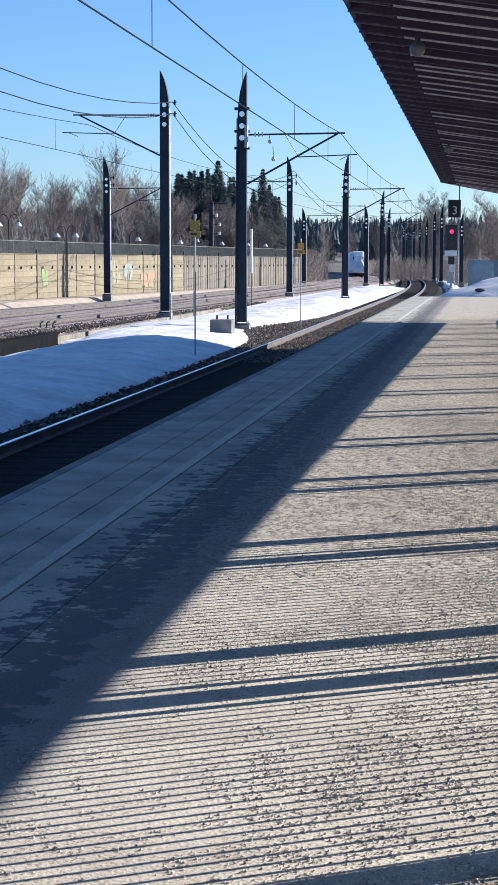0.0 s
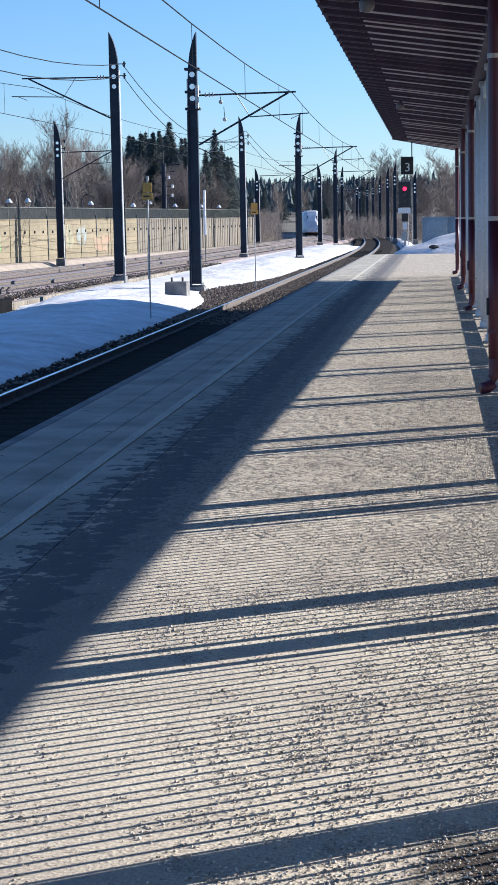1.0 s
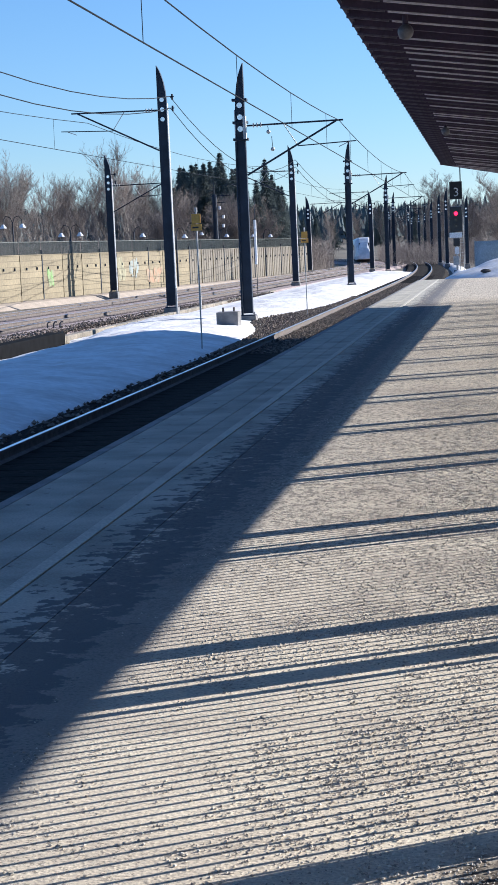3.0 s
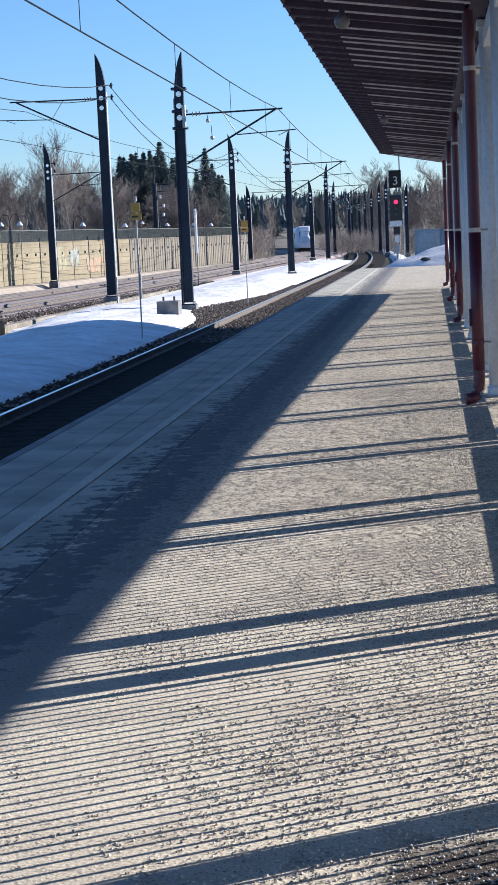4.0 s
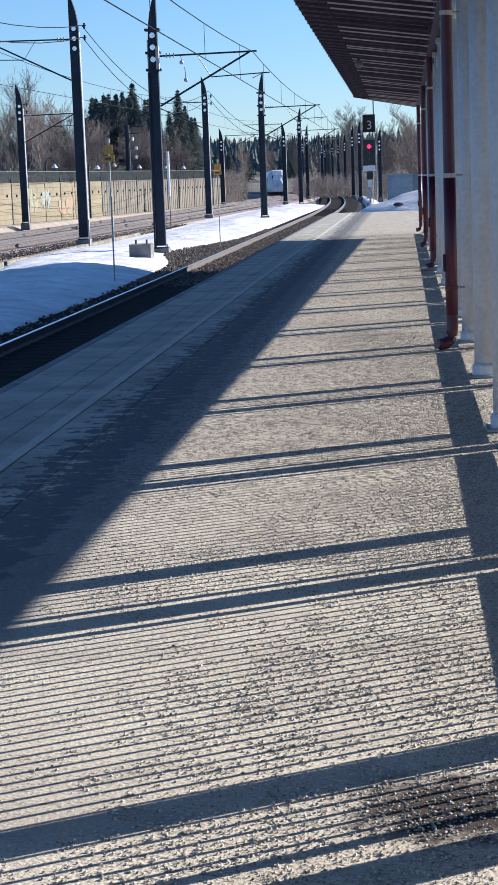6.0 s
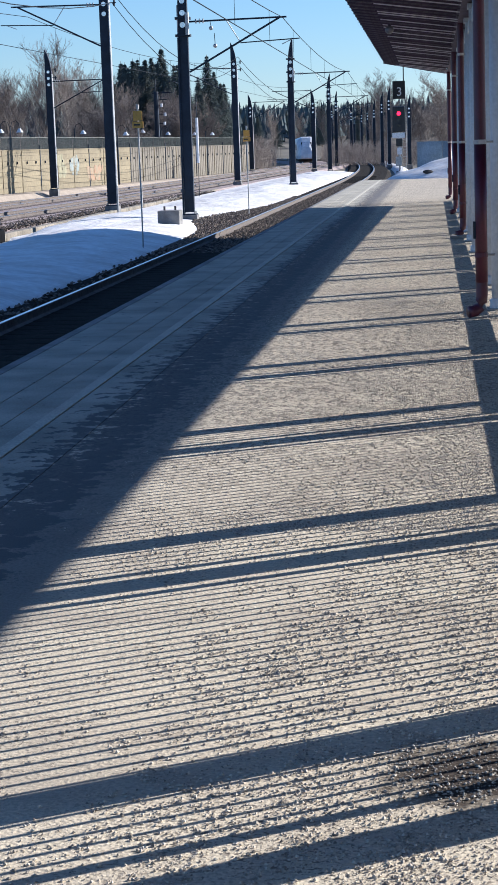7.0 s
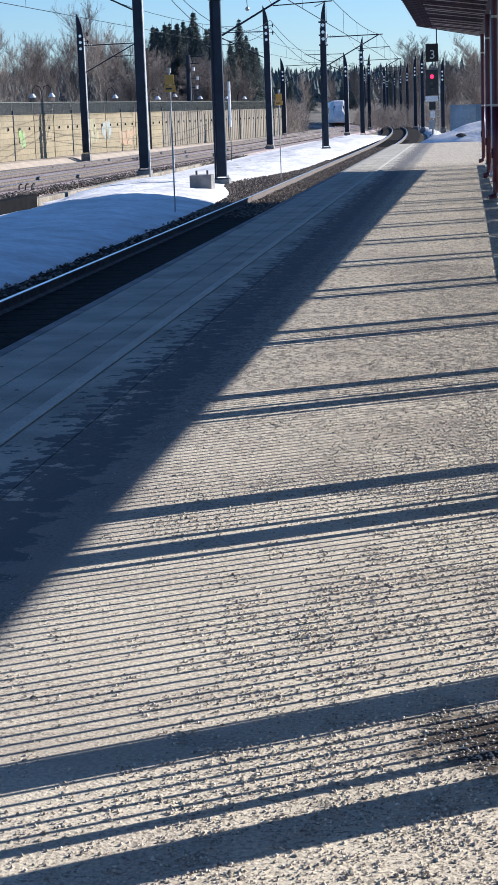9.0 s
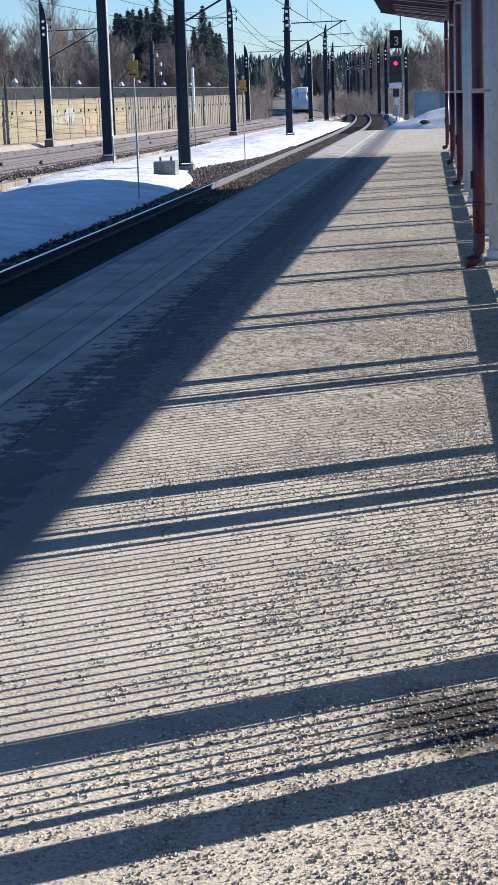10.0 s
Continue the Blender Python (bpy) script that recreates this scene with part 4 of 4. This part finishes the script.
def bare_tree(seed, height, spread, mat_trunk, fans=(7, 4, 4, 3)):
    rnd = random.Random(seed)
    tv, tf, cv, cf = [], [], [], []

    def grow(a, d, length, r, level):
        p = a
        n = 3 if level < 2 else 2
        for i in range(n):
            d = (d + Vector((rnd.gauss(0, 0.13), rnd.gauss(0, 0.13), 0.015 + 0.02 * level))).normalized()
            q = p + d * length / n
            r1 = r * (1 - 0.72 * (i + 1) / n) if level else r * (1 - 0.8 * (i + 1) / n)
            r0 = r * (1 - 0.72 * i / n) if level else r * (1 - 0.8 * i / n)
            twig(tv if level < 2 else cv, tf if level < 2 else cf, p, q, max(r0, 0.0085), max(r1, 0.005))
            if level < 4:
                for _ in range(fans[level] if i or level else 2):
                    side = Vector((rnd.gauss(0, 1), rnd.gauss(0, 1), rnd.uniform(0.1, 0.9))).normalized()
                    grow(p + (q - p) * rnd.random(), (d * 0.7 + side * spread).normalized(), length * rnd.uniform(0.3, 0.5), max(r1 * 0.5, 0.010), level + 1)
            p = q

    grow(Vector((0, 0, 0)), Vector((0, 0, 1)), height, height * 0.0105, 0)
    return raw_mesh("trunk", tv, tf, mat_trunk), raw_mesh("crown", cv, cf, M_TWIG)


def fir_tree(seed, height):
    rnd = random.Random(seed)
    tv, tf, cv, cf = [], [], [], []
    twig(tv, tf, Vector((0, 0, 0)), Vector((0, 0, height)), height * 0.016, 0.02)
    z = height * 0.1
    while z < height * 0.99:
        reach = (height - z) * 0.35 * rnd.uniform(0.9, 1.12) + 0.10
        for k in range(24):
            a = rnd.uniform(0, 6.283)
            l = reach * rnd.uniform(0.5, 1.12)
            for j in range(10):
                u = (j + rnd.random()) / 10
                c = Vector((math.cos(a) * l * u, math.sin(a) * l * u, z - 0.32 * l * u * u + rnd.uniform(-0.1, 0.1)))
                s = (0.10 + 0.15 * (1 - u)) * rnd.uniform(0.6, 1.5) * (0.6 + height / 25) * (0.28 + 0.72 * (1 - z / height))
                n = len(cv)
                d = Vector((math.cos(a + rnd.uniform(-0.7, 0.7)), math.sin(a + rnd.uniform(-0.7, 0.7)), rnd.uniform(-0.5, 0.15))) * s * 1.7
                w = Vector((-math.sin(a), math.cos(a), rnd.uniform(-0.4, 0.4))) * s * 0.6
                cv.extend([c - w, c + w, c + d, c + Vector((0, 0, s * 0.5))])
                cf.extend([(n, n + 1, n + 2), (n, n + 3, n + 2), (n + 1, n + 2, n + 3)])
        z += height * rnd.uniform(0.014, 0.024)
    return raw_mesh("trunk", tv, tf, M_BARK), raw_mesh("crown", cv, cf, M_FIR)


def behind(u, y):
    """Moves a tree back along its line of sight until it clears the noise wall."""
    while y < 204 and u * y > wall_x(y) - 2.5:
        y += 3
    return y


def plant(name, meshes, x, y, s, turn, label, group):
    t = thing(name, pose(x, y, ground_height(x, y) - 0.1, 0, 0, turn), label, "tree", group)
    t.scale = (s, s, s)
    part("trunk", meshes[0], None, t)
    part("crown", meshes[1], None, t)


rnd = random.Random(5)
BARE = [bare_tree(k, 10, 0.95, M_BARK) for k in range(4)]
BIRCH = [bare_tree(20 + k, 11, 0.58, M_BIRCH, (7, 4, 3, 2)) for k in range(3)]
FIR = [fir_tree(40 + k, 12) for k in range(4)]
for i in range(40):
    y = rnd.uniform(170, 260)
    u = rnd.uniform(-0.29, -0.125)
    m = BIRCH if rnd.random() < 0.62 or u < -0.185 else BARE
    y = behind(u, y)
    low = 0.5 if u > -0.18 else (0.52 if m is BARE else 0.72)
    plant("birch_tree" if m is BIRCH else "bare_tree", rnd.choice(m), u * y, y, rnd.uniform(low, low + 0.22), rnd.uniform(0, 360), "leafless pale birch behind the wall" if m is BIRCH else "leafless brown tree behind the wall", "trees behind the wall")
for i in range(60):
    y = rnd.uniform(190, 226)
    u = rnd.uniform(-0.177, -0.113)
    plant("spruce_tree", FIR[i % 4], u * y, y, y / 200 * (rnd.uniform(0.8, 1.08) - max(0.0, u + 0.126) * 14 - max(0.0, -0.170 - u) * 20), rnd.uniform(0, 360), "dark green spruce rising over bare trees", "spruces")
for u, y, s in ((-0.147, 194.0, 1.16), (-0.122, 196.0, 1.08), (-0.156, 195.0, 1.06), (-0.163, 198.0, 1.08), (-0.170, 194.0, 1.0), (-0.122, 200.0, 0.95), (-0.115, 202.0, 0.85)):
    plant("spruce_tree", FIR[int(y) % 4], u * y, y, s, u * 4000, "dark green spruce rising over bare trees", "spruces")
for i in range(30):
    y = rnd.uniform(158, 186)
    u = rnd.uniform(-0.19, -0.118)
    y = behind(u, y)
    plant("bare_tree", rnd.choice(BARE), u * y, y, rnd.uniform(0.36, 0.6), rnd.uniform(0, 360), "leafless reddish-brown tree before the spruces", "trees behind the wall")
for u, y, s in ((-0.1865, 196.0, 0.9), (-0.1895, 199.0, 0.8), (-0.1835, 201.0, 0.76), (-0.188, 203.0, 0.84)):
    plant("birch_tree", BIRCH[int(y) % 3], u * y, y, s, u * 9000, "tall leafless pale birch behind the wall", "trees behind the wall")
for i in range(40):
    y = rnd.uniform(300, 430)
    x = rnd.uniform(-0.09, 0.05) * y
    if x < near_track(y) + 8 and y < 380:
        continue
    plant("bare_tree", rnd.choice(BARE + BIRCH), x, y, rnd.uniform(0.55, 0.9), rnd.uniform(0, 360), "leafless tree beyond the curve of the track", "far trees")
for x, y, s in ((1.4, 222, 0.78), (3.4, 236, 0.74), (5.0, 228, 0.7), (-7.4, 268, 0.98), (-9.5, 300, 0.95)):
    plant("bare_tree", BARE[int(y) % 4], x, y, s, y * 7, "tall leafless tree against the sky", "far trees")
for i in range(110):
    y = rnd.uniform(330, 900)
    x = rnd.uniform(-0.17, 0.04) * y
    if y < 420 and x > -0.075 * y:
        continue
    plant("spruce_tree", rnd.choice(FIR), x, y, rnd.uniform(0.6, 1.0), rnd.uniform(0, 360), "small dark spruce on the far hill", "far spruces")


# ---- undergrowth ----
def thicket(name, count, region, tall, label):
    r = random.Random(len(label))
    vs, fs = [], []
    while count:
        x, y = region(r)
        h = tall * r.uniform(0.35, 1.0)
        a = Vector((x, y, ground_height(x, y)))
        b = a + Vector((r.gauss(0, 0.35), r.gauss(0, 0.35), h))
        twig(vs, fs, a, b, 0.022, 0.008)
        for _ in range(4):
            c = a + (b - a) * r.uniform(0.3, 0.95)
            twig(vs, fs, c, c + Vector((r.gauss(0, 0.5), r.gauss(0, 0.5), r.uniform(0.2, 1.0))), 0.012, 0.007)
        count -= 1
    tagged(new(name, raw_mesh(name, vs, fs, M_TWIG)), label=label, category="bushes", kind="stuff")


def behind_wall(r):
    y = r.uniform(130, 260)
    return wall_x(min(y, 200)) - r.uniform(3.5, 45) * (1 if y < 200 else 0.5), y


def beyond_curve(r):
    y = r.uniform(225, 330)
    return r.uniform(-0.075, 0.06) * y + 4.5, y


thicket("thicket", 12000, behind_wall, 4.6, "dense leafless brown bushes behind the noise wall")
thicket("far_thicket", 5500, beyond_curve, 3.3, "dense leafless brown bushes beyond the track curve")


def woods():
    """Far conifers on the hills, each a ragged three-tiered spire."""
    r = random.Random(77)
    vs, fs = [], []
    for _ in range(2600):
        y = r.uniform(560, 1600)
        x = r.uniform(-0.31, 0.08) * y
        h = r.uniform(6, 13)
        g = ground_height(x, y) - 0.5
        for k in range(3):
            lo, hi, w = h * (0.12 + 0.26 * k), h * (0.55 + 0.225 * k), h * (0.2 - 0.05 * k)
            n = len(vs)
            a = r.random() * 6
            vs.extend([(x + math.cos(a + 1.257 * j) * w * r.uniform(0.6, 1.2), y + math.sin(a + 1.257 * j) * w, g + lo + r.uniform(-0.5, 0.5)) for j in range(5)])
            vs.append((x, y, g + hi))
            fs.extend([(n + j, n + (j + 1) % 5, n + 5) for j in range(5)])
    tagged(new("far_woods", raw_mesh("far_woods", vs, fs, M_WOODS)), label="dark conifer woods covering the far hills, tinted for haze", category="woods", kind="stuff")


woods()


# ---- loose stones ----
def stones(name, spots, mat, label, category, parent=None):
    """Small irregular stones, six corners each."""
    r = np.random.RandomState(len(spots) % 997)
    p = np.array(spots)
    n = len(p)
    base = np.array([(1, 0, 0), (-1, 0, 0), (0, 1, 0), (0, -1, 0), (0, 0, 1), (0, 0, -0.6)])
    v = base[None] * r.uniform(0.6, 1.35, (n, 6, 1)) * p[:, None, 3:4] * np.array([1, 1, 0.75])
    a = r.uniform(0, 6.283, n)
    x = v[..., 0] * np.cos(a)[:, None] - v[..., 1] * np.sin(a)[:, None]
    y = v[..., 0] * np.sin(a)[:, None] + v[..., 1] * np.cos(a)[:, None]
    v = np.stack([x, y, v[..., 2]], -1) + p[:, None, :3]
    f = np.array([(0, 2, 4), (2, 1, 4), (1, 3, 4), (3, 0, 4), (2, 0, 5), (1, 2, 5), (3, 1, 5), (0, 3, 5)])
    f = (np.arange(n)[:, None, None] * 6 + f[None]).reshape(-1, 3)
    ob = new(name, raw_mesh(name, v.reshape(-1, 3).tolist(), f.tolist(), mat))
    return tagged(ob, label=label, category=category, kind="stuff")


r = random.Random(11)
spots = []
while len(spots) < 110000:
    y = 3.2 + 17 * r.random() ** 1.6
    x = r.uniform(-1.75, 0.75)
    if 0.5 * noise.noise((x * 1.3, y * 0.8, 2)) + 0.8 * noise.noise((x * 7, y * 5, 5)) + 0.5 * x < r.uniform(-0.7, 0.55):
        continue
    s = 0.0016 + 0.0056 * r.random() ** 2.6
    spots.append((x, y, s * 0.4, s))
while len(spots) < 180000:
    y = 8 + 44 * r.random() ** 1.5
    x = r.uniform(-1.75, 0.75)
    if noise.noise((x * 1.1, y * 0.45, 4)) + 0.6 * x < r.uniform(-0.6, 0.35):
        continue
    s = r.uniform(0.003, 0.0062)
    spots.append((x, y, 0.0, s))
stones("grit", spots, M_GRIT_STONE, "loose winter grit scattered over the platform", "grit")
spots = []
for _ in range(15000):
    y = r.uniform(24, 92)
    w = bare_notch(y)
    x = r.uniform(-6.98 - w, -6.25)
    # Thinned where the roof's shade lies, so the near-black bed shows.
    if y < 45 and r.random() < 0.9:
        continue
    spots.append((x, y, -0.745 + r.uniform(-0.02, 0.03), r.uniform(0.025, 0.06)))
for _ in range(9000):
    y = r.uniform(50, 110)
    spots.append((far_track(y) + r.uniform(1.7, 3.1), y, -0.80 + r.uniform(-0.05, 0.05), r.uniform(0.03, 0.07)))
# Sunlight put into the placing: paler stones only beyond the roof's shade.
for _ in range(9000):
    y = r.uniform(44, 120)
    spots.append((near_track(y) + r.uniform(-0.68, 0.68), y, -0.77, r.uniform(0.03, 0.065)))
for _ in range(5000):
    y = r.uniform(46, 92)
    spots.append((near_track(y) + r.uniform(0.85, 1.85), y, -0.75, r.uniform(0.025, 0.06)))
stones("ballast_stones", spots, M_STONE_LOOSE, "loose grey-brown ballast stones beside the rails", "ballast")
